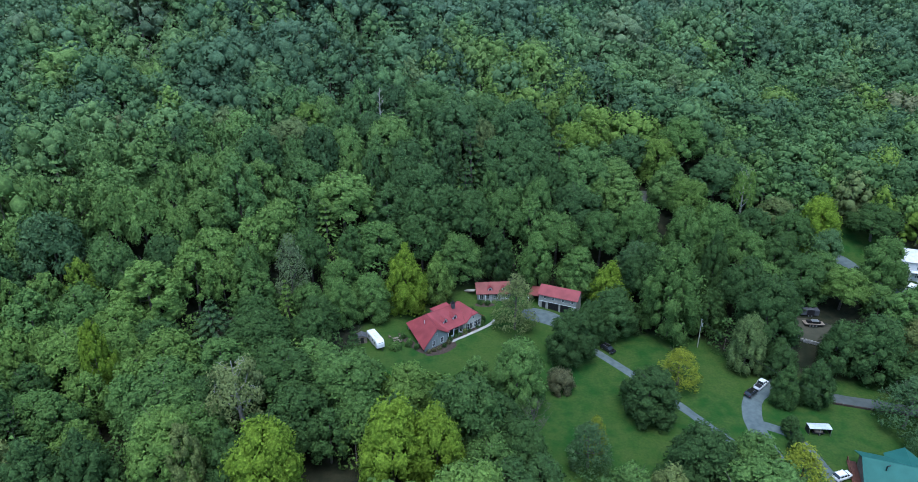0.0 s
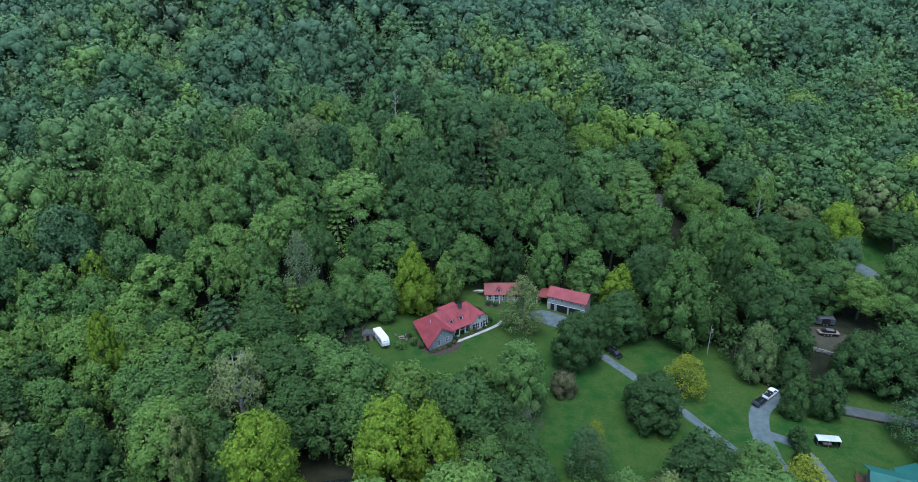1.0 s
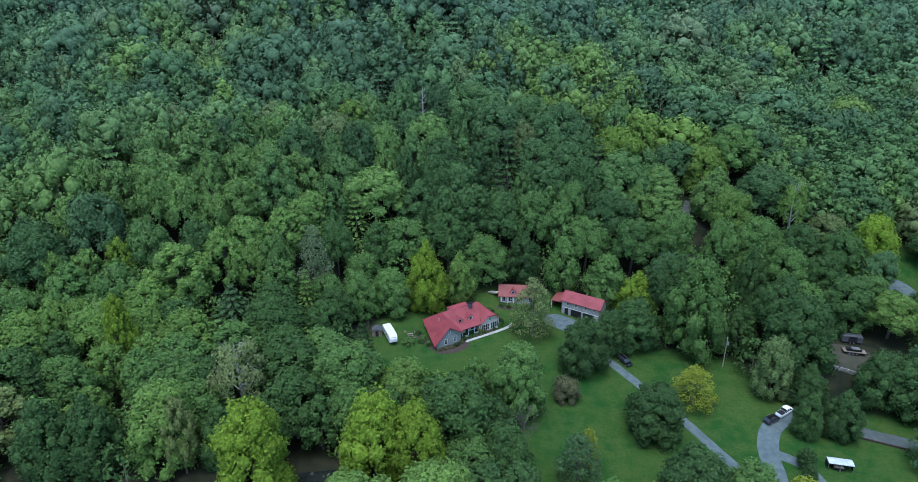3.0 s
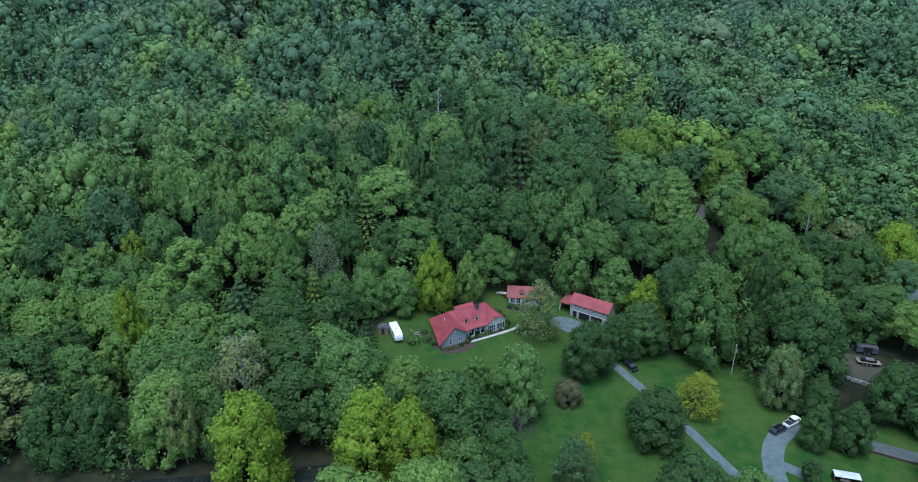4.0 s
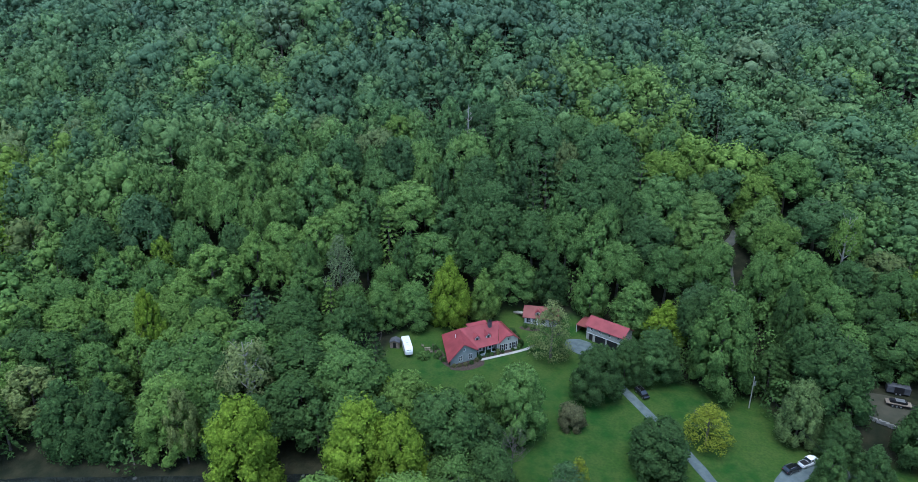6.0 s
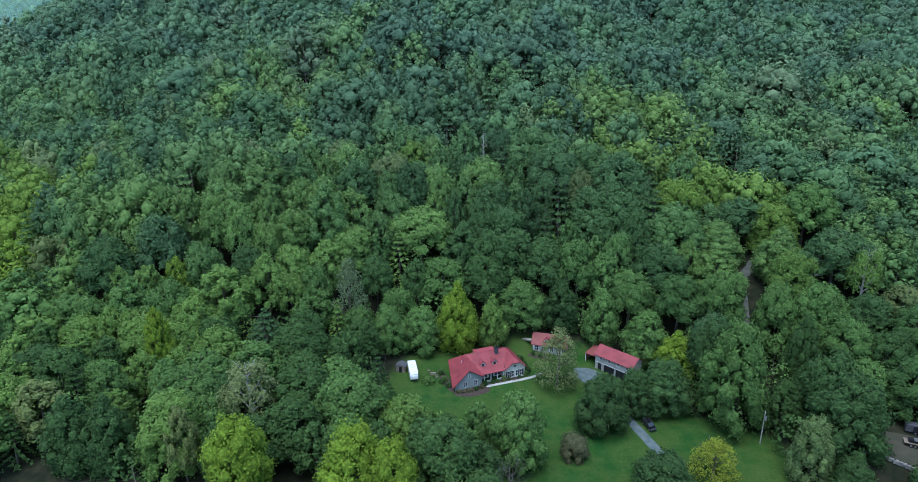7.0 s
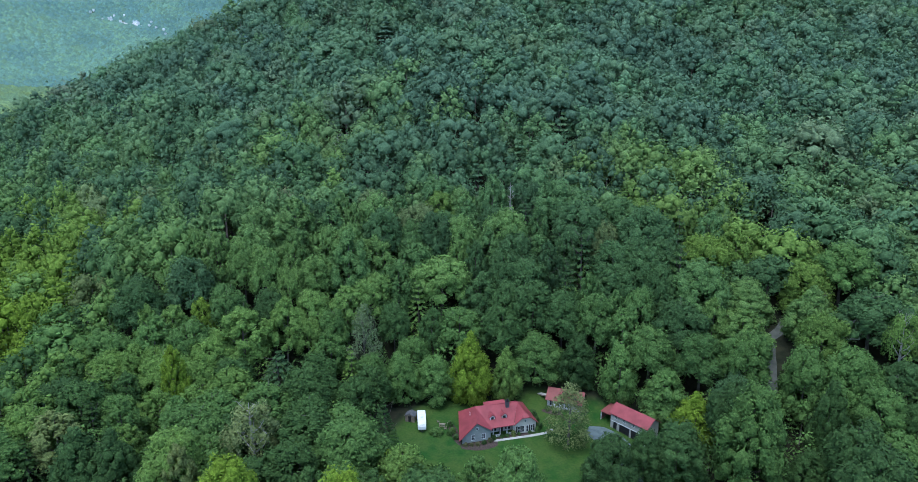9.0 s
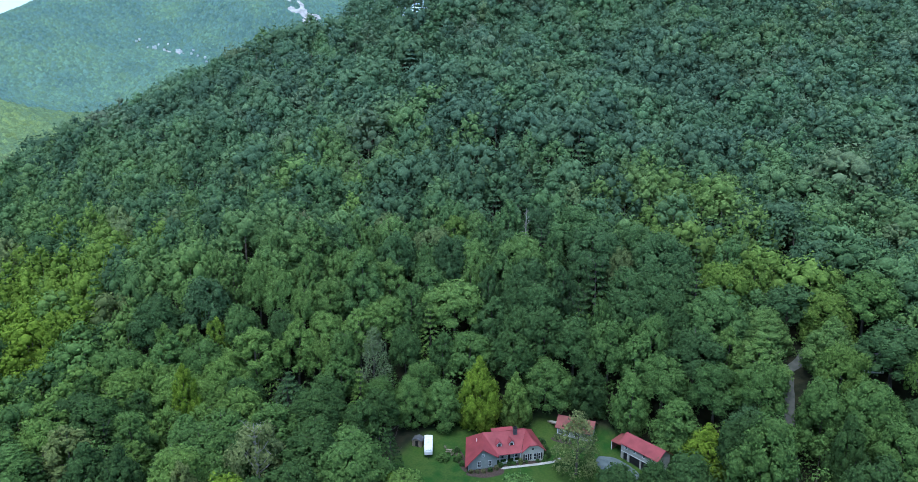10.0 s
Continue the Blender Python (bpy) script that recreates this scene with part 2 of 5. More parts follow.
def crown_lobes(kind, r, coarse=False):
    """Boughs of a crown one unit high and of one unit radius: centres and half sizes."""
    if kind == "poplar":
        lobes, low, wide, high = 34, 0.28, 0.72, 1.0
    elif kind == "airy":
        lobes, low, wide, high = 26, 0.06, 0.72, 1.0
    elif kind == "lawn_oak":
        lobes, low, wide, high = 44, 0.08, 0.78, 1.0
    elif kind == "column":
        lobes, low, wide, high = 46, 0.05, 0.70, 1.0
    elif kind == "bush":
        lobes, low, wide, high = 14, 0.0, 0.68, 1.0
    elif kind == "sparse":
        lobes, low, wide, high = 13, 0.35, 0.72, 1.0
    else:
        lobes, low, wide, high = 34, 0.40, 0.78, 1.0
    if coarse:
        lobes = max(14, int(lobes * 0.75))
    else:
        lobes = int(lobes * 1.9)
    k = np.arange(lobes)
    t = (k + 0.5 + 0.4 * (r.random(lobes) - 0.5)) / lobes
    a = k * 2.399 + r.random(lobes) * 0.8
    if kind in ("poplar", "airy", "column"):
        ring = wide * np.sin(np.pi * np.clip(0.18 + 0.82 * t, 0, 1) ** 0.8) ** 0.8 * (0.6 + 0.6 * r.random(lobes))
        z = low + (0.93 - low) * t
        size = 0.25 * (1.2 - 0.55 * t) * (0.8 + 0.4 * r.random(lobes))
    else:
        ring = wide * np.sqrt(np.clip(1 - (t * 0.98) ** 2.2, 0, 1)) * (0.75 + 0.4 * r.random(lobes))
        z = low + (0.84 - low) * t
        size = (0.40 if kind in ("bush", "sparse") else 0.29) * (0.7 + 0.65 * r.random(lobes))
    if kind == "airy":
        size = 0.38 * (0.75 + 0.5 * r.random(lobes))
    if kind == "column":
        size = size * 1.25
    size = size * (1.28 if coarse else 0.80)
    z = z + 0.10 * (r.random(lobes) - 0.5) * (z > 0.45)
    tall = size * {"poplar": 0.42, "airy": 0.34, "lawn_oak": 0.42, "column": 0.46, "bush": 0.75}.get(kind, 0.38)
    c = np.stack([ring * np.cos(a), ring * np.sin(a), z], -1)
    return c, np.stack([size, size, tall], -1)


def conifer_points(n, r):
    """Sprays in drooping tiers on radiating boughs."""
    h = r.random(n) ** 0.75
    tier = np.floor(h * 11) / 11 + 0.05
    rad = (1.02 - tier) * (0.35 + 0.65 * r.random(n) ** 0.5)
    a = r.random(n) * 2 * np.pi
    spoke = np.round(a / (2 * np.pi) * 9 + tier * 7) / 9 * 2 * np.pi
    a = a * 0.35 + spoke * 0.65
    p = np.stack([rad * np.cos(a), rad * np.sin(a), 0.08 + 0.92 * tier - 0.05 * rad], -1)
    d = unit(np.stack([np.cos(a), np.sin(a), np.full(n, 0.9)], -1))
    return p, d, d


def crown_points(kind, n, r, coarse=False):
    """Leaf sprays on the outside of a crown one unit high and of one unit radius: places, facings, and how they catch the light.
    Also the cores of its boughs: centres and half sizes."""
    if kind == "conifer":
        return *conifer_points(n, r), None
    c, s = crown_lobes(kind, r, coarse)
    lobes = len(c)
    thin = kind in ("airy", "sparse")
    m = n if thin else 3 * n
    pick = r.choice(lobes, m, p=s[:, 0] ** 2 / (s[:, 0] ** 2).sum())
    out = unit(np.concatenate([c[:, :2], np.full((lobes, 1), 0.45)], 1))[pick]
    d = unit(unit(r.normal(size=(m, 3))) + 0.7 * out)
    p = c[pick] + d * s[pick] * ((0.55 + 0.5 * r.random((m, 1))) if thin else (0.72 + 0.58 * r.random((m, 1))))
    if not thin:
        keep = np.ones(m, bool)
        for k in range(lobes):
            keep &= (((p - c[k]) / s[k]) ** 2).sum(-1) > 0.6
        keep |= r.random(m) < 0.04
        p, d, pick = p[keep][:n], d[keep][:n], pick[keep][:n]
    p[:, 2] = np.clip(p[:, 2], 0.02, 1.05)
    whole = unit(np.stack([p[:, 0], p[:, 1], 1.1 * (p[:, 2] - 0.45)], -1))
    return p, d, unit((0.28 if coarse else 0.5) * d + (0.82 if coarse else 0.6) * whole), (c, s * (0.5 if thin else 0.6 if coarse else 0.74))


def icosphere(level):
    bm = bmesh.new()
    bmesh.ops.create_icosphere(bm, subdivisions=level, radius=1)
    bm.verts.ensure_lookup_table()
    v = np.array([q.co[:] for q in bm.verts])
    f = np.array([[q.index for q in g.verts] for g in bm.faces if g.calc_center_median().z > -0.45])
    bm.free()
    return v, f


BALL = {k: icosphere(k) for k in (1, 2)}


def bough_cores(core, level, r):
    """Uneven leafy cores of the boughs: corners, faces, and the light's normals."""
    c, s = core
    v, f = BALL[level]
    k = len(c)
    wob = 0.82 + 0.36 * r.random((k, len(v), 1))
    p = c[:, None] + v[None] * wob * s[:, None]
    d = np.repeat(v[None], k, 0)
    return p.reshape(-1, 3), (f[None] + (np.arange(k) * len(v))[:, None, None]).reshape(-1, 3), d.reshape(-1, 3)


def sprays(p, d, light, size, r, ruffle=0.65):
    """Pointed sprays of leaves at p that face d and droop a little: corners, three for each, and their normals."""
    n = len(p)
    f = unit(0.85 * d + (0, 0, 0.4) + 0.5 * r.normal(size=(n, 3)))
    s = unit(np.cross(f, r.normal(size=(n, 3))))
    q = np.cross(f, s)
    size = size * (0.6 + 0.8 * r.random((n, 1)))
    droop = -0.25 * size * f
    return np.stack([p + s * size * 0.62 + droop, p + q * size * 0.68, p - s * size * 0.62 - q * size * 0.4 * r.random((n, 1)) + droop], 1).reshape(-1, 3), np.repeat(unit(ruffle * f + 0.6 * light), 3, 0)


def light_normals(me, normals):
    """Foliage is shaded by the bough's roundness, not leaf by leaf."""
    at = me.attributes.new("custom_normal", "FLOAT_VECTOR", "POINT")
    at.data.foreach_set("vector", np.asarray(normals, np.float32).ravel())
    me.update()


def limb(verts, faces, a, b, ra, rb, sides=5):
    a, b = Vector(a), Vector(b)
    q = (b - a).to_track_quat("Z", "Y").to_matrix()
    n = len(verts)
    for c, rad in ((a, ra), (b, rb)):
        for k in range(sides):
            t = 2 * math.pi * k / sides
            verts.append(tuple(c + q @ Vector((rad * math.cos(t), rad * math.sin(t), 0))))
    for k in range(sides):
        faces.append((n + k, n + (k + 1) % sides, n + sides + (k + 1) % sides, n + sides + k))


def wood_mesh(name, h, r, seed, twigs=7, mat="bark", start=0.3, fork=0, sides=5, stout=1.0):
    """A tapered trunk with limbs that reach out into the crown, and twigs where the crown is thin."""
    g = random.Random(seed)
    verts, faces = [], []
    lean = Vector((g.uniform(-0.04, 0.04), g.uniform(-0.04, 0.04), 0))
    base = h * 0.015 * stout
    spine = [Vector((0, 0, -0.6)), Vector((0, 0, h * 0.25)) + lean * h * 0.3, Vector((0, 0, h * 0.55)) + lean * h * 0.7, Vector((0, 0, h * 0.9)) + lean * h]
    widths = [base * 1.35, base, base * 0.62, base * 0.15]
    for i in range(3):
        limb(verts, faces, spine[i], spine[i + 1], widths[i], widths[i + 1], sides + 1)
    for k in range(twigs):
        t = start + (0.85 - start) * (k + g.random()) / twigs
        i = 0 if t < 0.25 else 1 if t < 0.55 else 2
        lo, hi = (0, 0.25, 0.55)[i], (0.25, 0.55, 0.9)[i]
        p = spine[i].lerp(spine[i + 1], (t - lo) / (hi - lo))
        a = k * 2.4 + g.random()
        reach = r * (0.55 + 0.35 * g.random()) * (1.1 - 0.6 * t)
        mid = p + Vector((math.cos(a) * reach * 0.55, math.sin(a) * reach * 0.55, reach * 0.35))
        end = p + Vector((math.cos(a + 0.2) * reach, math.sin(a + 0.2) * reach, reach * (0.75 + 0.4 * g.random())))
        w = base * (0.5 - 0.3 * t)
        limb(verts, faces, p, mid, w, w * 0.7, sides)
        limb(verts, faces, mid, end, w * 0.7, w * 0.2, sides)
        for _ in range(fork):
            o = Vector((g.uniform(-1, 1), g.uniform(-1, 1), g.uniform(0.1, 1.1))) * reach * 0.45
            s = mid.lerp(end, g.random())
            limb(verts, faces, s, s + o, w * 0.35, w * 0.08, 3)
            for _ in range(fork // 3):
                o2 = Vector((g.uniform(-1, 1), g.uniform(-1, 1), g.uniform(0, 1))) * reach * 0.22
                limb(verts, faces, s + o * 0.6, s + o * 0.6 + o2, w * 0.14, w * 0.05, 3)
    return mesh_of(name, verts, faces, [mat], True)


KINDS = {"oak": 5, "poplar": 4, "conifer": 2, "bush": 3, "sparse": 2, "lawn_oak": 4, "airy": 2, "column": 3}
PROTO = {}


def proto(kind, variant, big):
    """Crown and wood meshes of a tree, 15 m high and 5 m in radius, that alike trees share."""
    key = (kind, variant, big)
    if key not in PROTO:
        r = np.random.default_rng(100 * list(KINDS).index(kind) + variant)
        n = {"conifer": 3600, "bush": 1500, "sparse": 2500, "airy": 3000, "lawn_oak": 3600, "column": 3600}.get(kind, 3000)
        n = int(n * (1.35 if big else 1.0))
        p, d, light, core = crown_points(kind, n, r)
        tall = 15 if kind != "bush" else 6
        size = {"airy": 0.36, "sparse": 0.42, "conifer": 0.38, "lawn_oak": 0.40}.get(kind, 0.42) * (0.86 if big else 1.0)
        corners, light = sprays(p * (5, 5, tall), d, light, size, r)
        faces = np.arange(len(corners)).reshape(-1, 3)
        if core is not None and kind not in ("sparse", "airy"):
            q, f, e = bough_cores(core, 2 if big else 1, r)
            faces = np.concatenate([faces, f + len(corners)])
            corners, light = np.concatenate([corners, q * (5, 5, tall)]), np.concatenate([light, e])
        crown = mesh_of(kind + "_crown", corners, faces, ["leaves"], True)
        light_normals(crown, light)
        if kind == "bush":
            wood = wood_mesh("bush_stem", 4.5, 4.0, variant, 5, "bark", 0.1)
        else:
            wood = wood_mesh(kind + "_trunk", 15, 5, variant, 11 if kind in ("sparse", "airy") else 6, "pale_bark" if kind == "sparse" else "bark", 0.3, 4 if kind in ("sparse", "airy") else 0, 5, 1.7 if kind == "sparse" else 1.0)
        PROTO[key] = (crown, wood)
    return PROTO[key]


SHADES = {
    "dark": (0.060, 0.120, 0.038), "deep": (0.048, 0.098, 0.034), "mid": (0.100, 0.190, 0.054), "fresh": (0.138, 0.240, 0.056),
    "lime": (0.160, 0.256, 0.022), "gold": (0.205, 0.252, 0.024), "blue": (0.080, 0.154, 0.070), "olive": (0.158, 0.205, 0.074),
    "rust": (0.185, 0.175, 0.085), "plum": (0.140, 0.145, 0.085), "pale": (0.160, 0.225, 0.125), "silver": (0.118, 0.210, 0.112), "umber": (0.104, 0.158, 0.060), "tawny": (0.175, 0.222, 0.092),
    # Bluish tints that put the distance's haze into the leaf colours.
    "haze_blue": (0.146, 0.232, 0.178), "haze_slate": (0.126, 0.206, 0.164), "haze_jade": (0.142, 0.244, 0.150)}
MEAN_LEAF = (0.100, 0.182, 0.062)
WARMER = (1.09, 1.0, 0.90)
SHADES = {k: tuple((1.0 if k in ("haze_blue", "haze_slate", "haze_jade") else w) * 0.90 * (0.84 * p + 0.16 * q) for p, q, w in zip(v, MEAN_LEAF, WARMER)) for k, v in SHADES.items()}
WORDS = {"dark": "dark green", "deep": "deep green", "mid": "green", "fresh": "fresh green", "lime": "yellow-green", "gold": "golden yellow-green",
         "blue": "bluish green", "olive": "olive green", "rust": "rusty brown-green", "plum": "dull purple", "pale": "pale gray-green", "silver": "silvery green", "umber": "brownish green", "tawny": "tawny olive", "haze_blue": "misty blue-green", "haze_slate": "slate green", "haze_jade": "jade green"}
FORMS = {"oak": "broad round-crowned tree", "poplar": "tall narrow-lobed tree", "conifer": "conical evergreen tree", "bush": "rounded bush", "sparse": "thin-leaved tree with pale limbs", "lawn_oak": "full round-crowned tree", "airy": "fine-leaved airy tree", "column": "tall full narrow-crowned tree"}
standing = []


def tree(x, y, h, r, kind="oak", shade="mid", spot="at the lawn's edge", big=True, group="trees round the lawn"):
    g = random.Random(int(x * 31 + y * 17))
    crown, wood = proto(kind, g.randrange(KINDS[kind]), big)
    root = new("bush" if kind == "bush" else "tree")
    root.location = (x, y, float(land(x, y)) - 0.05)
    root.rotation_euler = (0, 0, g.random() * 6.28)
    tall = 6 if kind == "bush" else 15
    c = new("crown", crown)
    w = new("stem" if kind == "bush" else "trunk", wood)
    for o in (c, w):
        o.parent = root
        o.scale = (r / 5, r / 5, h / tall)
    k = 0.84 + 0.26 * g.random()
    # Haze painted into the leaf colour of woods trees, stronger on higher ground.
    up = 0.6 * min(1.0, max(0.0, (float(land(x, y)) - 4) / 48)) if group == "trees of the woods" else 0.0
    c.color = (*[k * (p + (q - p) * up) for p, q in zip(SHADES[shade], SHADES["haze_jade"])], 1)
    tagged(root, f"{WORDS[shade]} {FORMS[kind]} {spot}", "bush" if kind == "bush" else "tree", group)
    standing.append((x, y, r * (0.75 if kind != "bush" else 0.6)))
    return root


def bare_tree(x, y, h, r, mat="pale_bark", spot="in the woods", label="dead bare tree with pale branches"):
    root = new("tree")
    root.location = (x, y, float(land(x, y)) - 0.05)
    t = new("trunk", wood_mesh("bare_trunk", h, r, int(x * 7 + y), 14, mat, 0.4, 9, 4))
    t.parent = root
    tagged(root, f"{label} {spot}", "tree", "dead trees")
    standing.append((x, y, 1.5))
    return root

# lawn and valley trees, one by one
tree(13.0, 131.8, 13.6, 5.7, "airy", "tawny", "on the lawn by the house")
tree(24.4, 120.8, 12.4, 5.2, "lawn_oak", "deep", "beside the driveway")
tree(35.4, 131.2, 12.4, 5.6, "lawn_oak", "deep", "beside the driveway")
tree(29.6, 127.6, 11.2, 3.6, "lawn_oak", "deep", "beside the driveway")
tree(36.6, 103.2, 11.2, 5.6, "lawn_oak", "deep", "standing alone on the lawn")
tree(45.5, 113.0, 8.4, 5.0, "airy", "gold", "on the open lawn")
tree(20.6, 110.0, 4.6, 3.2, "bush", "plum", "on the open lawn")
tree(11.2, 103.7, 16.2, 5.2, "lawn_oak", "mid")
tree(3.2, 104.6, 11.5, 3.8, "poplar", "mid")
tree(22.4, 88.9, 9.0, 4.6, "airy", "blue")
tree(24.0, 91.5, 8.5, 2.6, "airy", "gold")
tree(40.5, 84.6, 13.3, 6.2, "lawn_oak", "deep")
tree(49.2, 85.0, 11.7, 4.8, "lawn_oak", "mid")
tree(55.4, 82.4, 11.4, 5.8, "airy", "gold")
tree(71.4, 108.4, 10.4, 3.5, "column", "deep", "beside the gravel road")
tree(62.6, 99.1, 4.4, 1.7, "lawn_oak", "deep", "beside the gravel road")
tree(61.7, 94.9, 4.4, 1.4, "lawn_oak", "deep", "beside the gravel road")
tree(86.0, 101.6, 10.8, 6.2, "airy", "blue")
tree(83.8, 93.4, 8.6, 3.2, "airy", "blue")
tree(-64.8, 98.4, 20.2, 3.6, "poplar", "lime", "in the woods")
tree(-28.9, 76.2, 19.2, 6.0, "lawn_oak", "lime", "in the woods")
tree(-10.4, 81.5, 19.4, 6.0, "lawn_oak", "lime", "in the woods")
tree(-3.6, 81.8, 18.0, 5.0, "lawn_oak", "lime", "in the woods")
tree(-37.6, 92.2, 19.0, 5.6, "sparse", "tawny", "in the woods")
tree(-42.2, 78.7, 16.1, 3.2, "poplar", "olive", "in the woods")
tree(-12.6, 137.5, 17.2, 5.2, "column", "lime", "behind the house")
tree(-5.2, 142.0, 13.0, 4.0, "column", "fresh", "behind the house")
tree(-21.2, 112.3, 12.0, 4.0, "conifer", "deep", "beside the travel trailer")
tree(-20.5, 134.5, 11.5, 4.8, "lawn_oak", "mid", "behind the travel trailer")
tree(-27.5, 130.5, 12.0, 4.6, "lawn_oak", "mid", "behind the travel trailer")
tree(-9.3, 99.8, 12.2, 5.4, "lawn_oak", "fresh")
tree(-15.0, 101.5, 9.0, 3.6, "lawn_oak", "lime")
tree(-20.2, 98.7, 15.4, 6.9, "oak", "mid")
tree(1.6, 90.0, 17.8, 6.4, "oak", "dark")
tree(6.5, 94.0, 11.0, 4.6, "oak", "deep")
tree(10.2, 85.6, 13.0, 5.0, "lawn_oak", "dark")
tree(-46.0, 80.5, 16.5, 6.0, "lawn_oak", "fresh", "on the creek bank")
tree(-57.0, 77.0, 14.5, 5.0, "column", "deep", "on the creek bank")
tree(-63.5, 75.0, 15.0, 5.2, "column", "deep", "on the creek bank")
tree(-37.0, 82.0, 12.0, 4.2, "column", "dark", "on the creek bank")
tree(1.4, 70.5, 17.3, 6.3, "oak", "fresh")
tree(-37.5, 131.0, 19.5, 5.0, "airy", "pale", "in the woods")
tree(48.5, 131.5, 24.0, 6.6, "lawn_oak", "mid")
tree(45.0, 140.2, 18.7, 6.0, "oak", "deep", "in the woods")
tree(62.1, 142.9, 21.0, 4.3, "column", "dark", "in the woods")
tree(69.0, 155.6, 13.0, 4.9, "oak", "mid", "in the woods")
tree(71.0, 146.8, 14.1, 4.8, "oak", "mid", "in the woods")
tree(78.2, 145.9, 12.5, 4.5, "oak", "dark", "in the woods")
tree(84.2, 152.8, 13.5, 4.9, "oak", "dark", "in the woods")
tree(81.6, 138.5, 12.1, 6.2, "lawn_oak", "dark", "beside the earth yard")
tree(68.0, 125.0, 17.5, 6.8, "lawn_oak", "deep", "beside the earth yard")
tree(66.1, 134.3, 18.1, 5.4, "oak", "deep", "in the woods")
tree(61.8, 119.4, 14.0, 3.9, "lawn_oak", "umber")
tree(91.6, 154.2, 16.8, 5.6, "lawn_oak", "lime", "at the edge of a yard")
tree(91.5, 149.7, 11.0, 4.2, "oak", "blue", "in the woods")
tree(89.4, 134.6, 11.2, 5.2, "oak", "fresh", "beside the earth yard")
tree(101.8, 140.8, 14.3, 5.3, "lawn_oak", "mid", "in a grassy yard")
tree(109.7, 159.6, 10.5, 6.4, "oak", "dark", "in a grassy yard")
tree(97.9, 133.9, 6.5, 3.7, "lawn_oak", "mid", "in a grassy yard")
tree(88.0, 117.2, 15.5, 6.0, "lawn_oak", "deep", "beside the paved lane")
tree(82.0, 118.6, 13.0, 4.8, "lawn_oak", "deep", "beside the paved lane")
tree(68.4, 117.0, 8.4, 3.9, "lawn_oak", "deep", "beside the gravel road")
tree(65.3, 107.8, 9.4, 2.9, "column", "dark", "beside the gravel road")
tree(60.8, 163.2, 16.3, 5.2, "oak", "fresh", "below the cabin")
tree(57.6, 153.7, 16.6, 5.4, "lawn_oak", "mid", "in the woods")
tree(65.9, 155.4, 16.1, 6.0, "lawn_oak", "mid", "in the woods")
tree(65.9, 189.5, 17.7, 7.4, "oak", "mid", "above the cabin")
tree(46.0, 154.9, 17.8, 5.5, "oak", "mid", "in the woods")
tree(36.7, 155.5, 16.2, 5.9, "oak", "dark", "in the woods")
tree(75.8, 164.0, 18.5, 3.8, "sparse", "fresh", "in the woods")
tree(26.6, 257.5, 17.5, 2.6, "conifer", "pale", "high on the wooded slope")
tree(67.7, 284.5, 17.0, 3.0, "conifer", "pale", "high on the wooded slope")
bare_tree(12.6, 91.5, 11.5, 4.6, "bark", "at the lawn's edge", "leafless brown tree")
bare_tree(-95.0, 204.0, 19.0, 3.0)
bare_tree(-23.6, 191.5, 23.0, 2.0)

# ---- the woods: the nearest trees one by one, those up the mountain as one mass ----
STANDS = [(-100, 215, 34, "lime"), (-30, 235, 18, "fresh"), (60, 240, 30, "fresh"), (-150, 250, 40, "fresh"), (10, 310, 40, "dark"), (-127, 103, 26, "lime"), (-148, 133, 30, "lime"), (-71, 161, 20, "fresh"), (-67, 112, 14, "fresh"), (-41, 152, 14, "fresh"), (-12, 161, 17, "dark"), (20, 222, 26, "lime"), (44, 190, 20, "lime"), (19, 155, 13, "mid"), (62, 170, 16, "mid"), (-66, 216, 24, "dark"), (-50, 246, 30, "dark"), (-43, 203, 22, "dark"), (8, 176, 14, "dark"), (72, 192, 18, "fresh"), (-186, 185, 34, "fresh"), (-57, 138, 13, "fresh"), (-89, 84, 22, "fresh"), (75, 150, 20, "mid"), (28, 158, 15, "deep"), (-86, 122, 40, "fresh"), (-30, 145, 14, "mid")]


def woods_shade(x, y, g):
    """Leaf shades by place: often darker greens below y 93, stands of one shade here and there, mixed greens elsewhere.
    """
    near = next((s for cx, cy, rad, s in STANDS if math.hypot(x - cx, y - cy) < rad * (0.55 + 0.6 * g.random())), None)
    if y < 93 and g.random() < 0.6:
        return g.choice(["dark", "mid", "deep"])
    if near and g.random() < 0.6:
        return near
    return g.choices(["dark", "deep", "mid", "fresh", "lime", "blue", "olive", "pale", "rust", "gold"], [24, 14, 32, 18, 2.5, 2, 7, 0.1, 0.5, 0.2])[0]


spots = []
cell = {}
g = random.Random(5)
CLEAR = (LAWN, YARD, UPPER_YARD, HIGH_YARD, LANE, CREEK_BANK, CABIN_VIEW, CABIN_SITE)


def free(x, y, r):
    ci, cj = int(x // 12), int(y // 12)
    for i in (-1, 0, 1):
        for j in (-1, 0, 1):
            for X, Y, R in cell.get((ci + i, cj + j), ()):
                if (x - X) ** 2 + (y - Y) ** 2 < (0.5 * (r + R)) ** 2 * (2.4 if y < 200 else 2.05):
                    return False
    return True


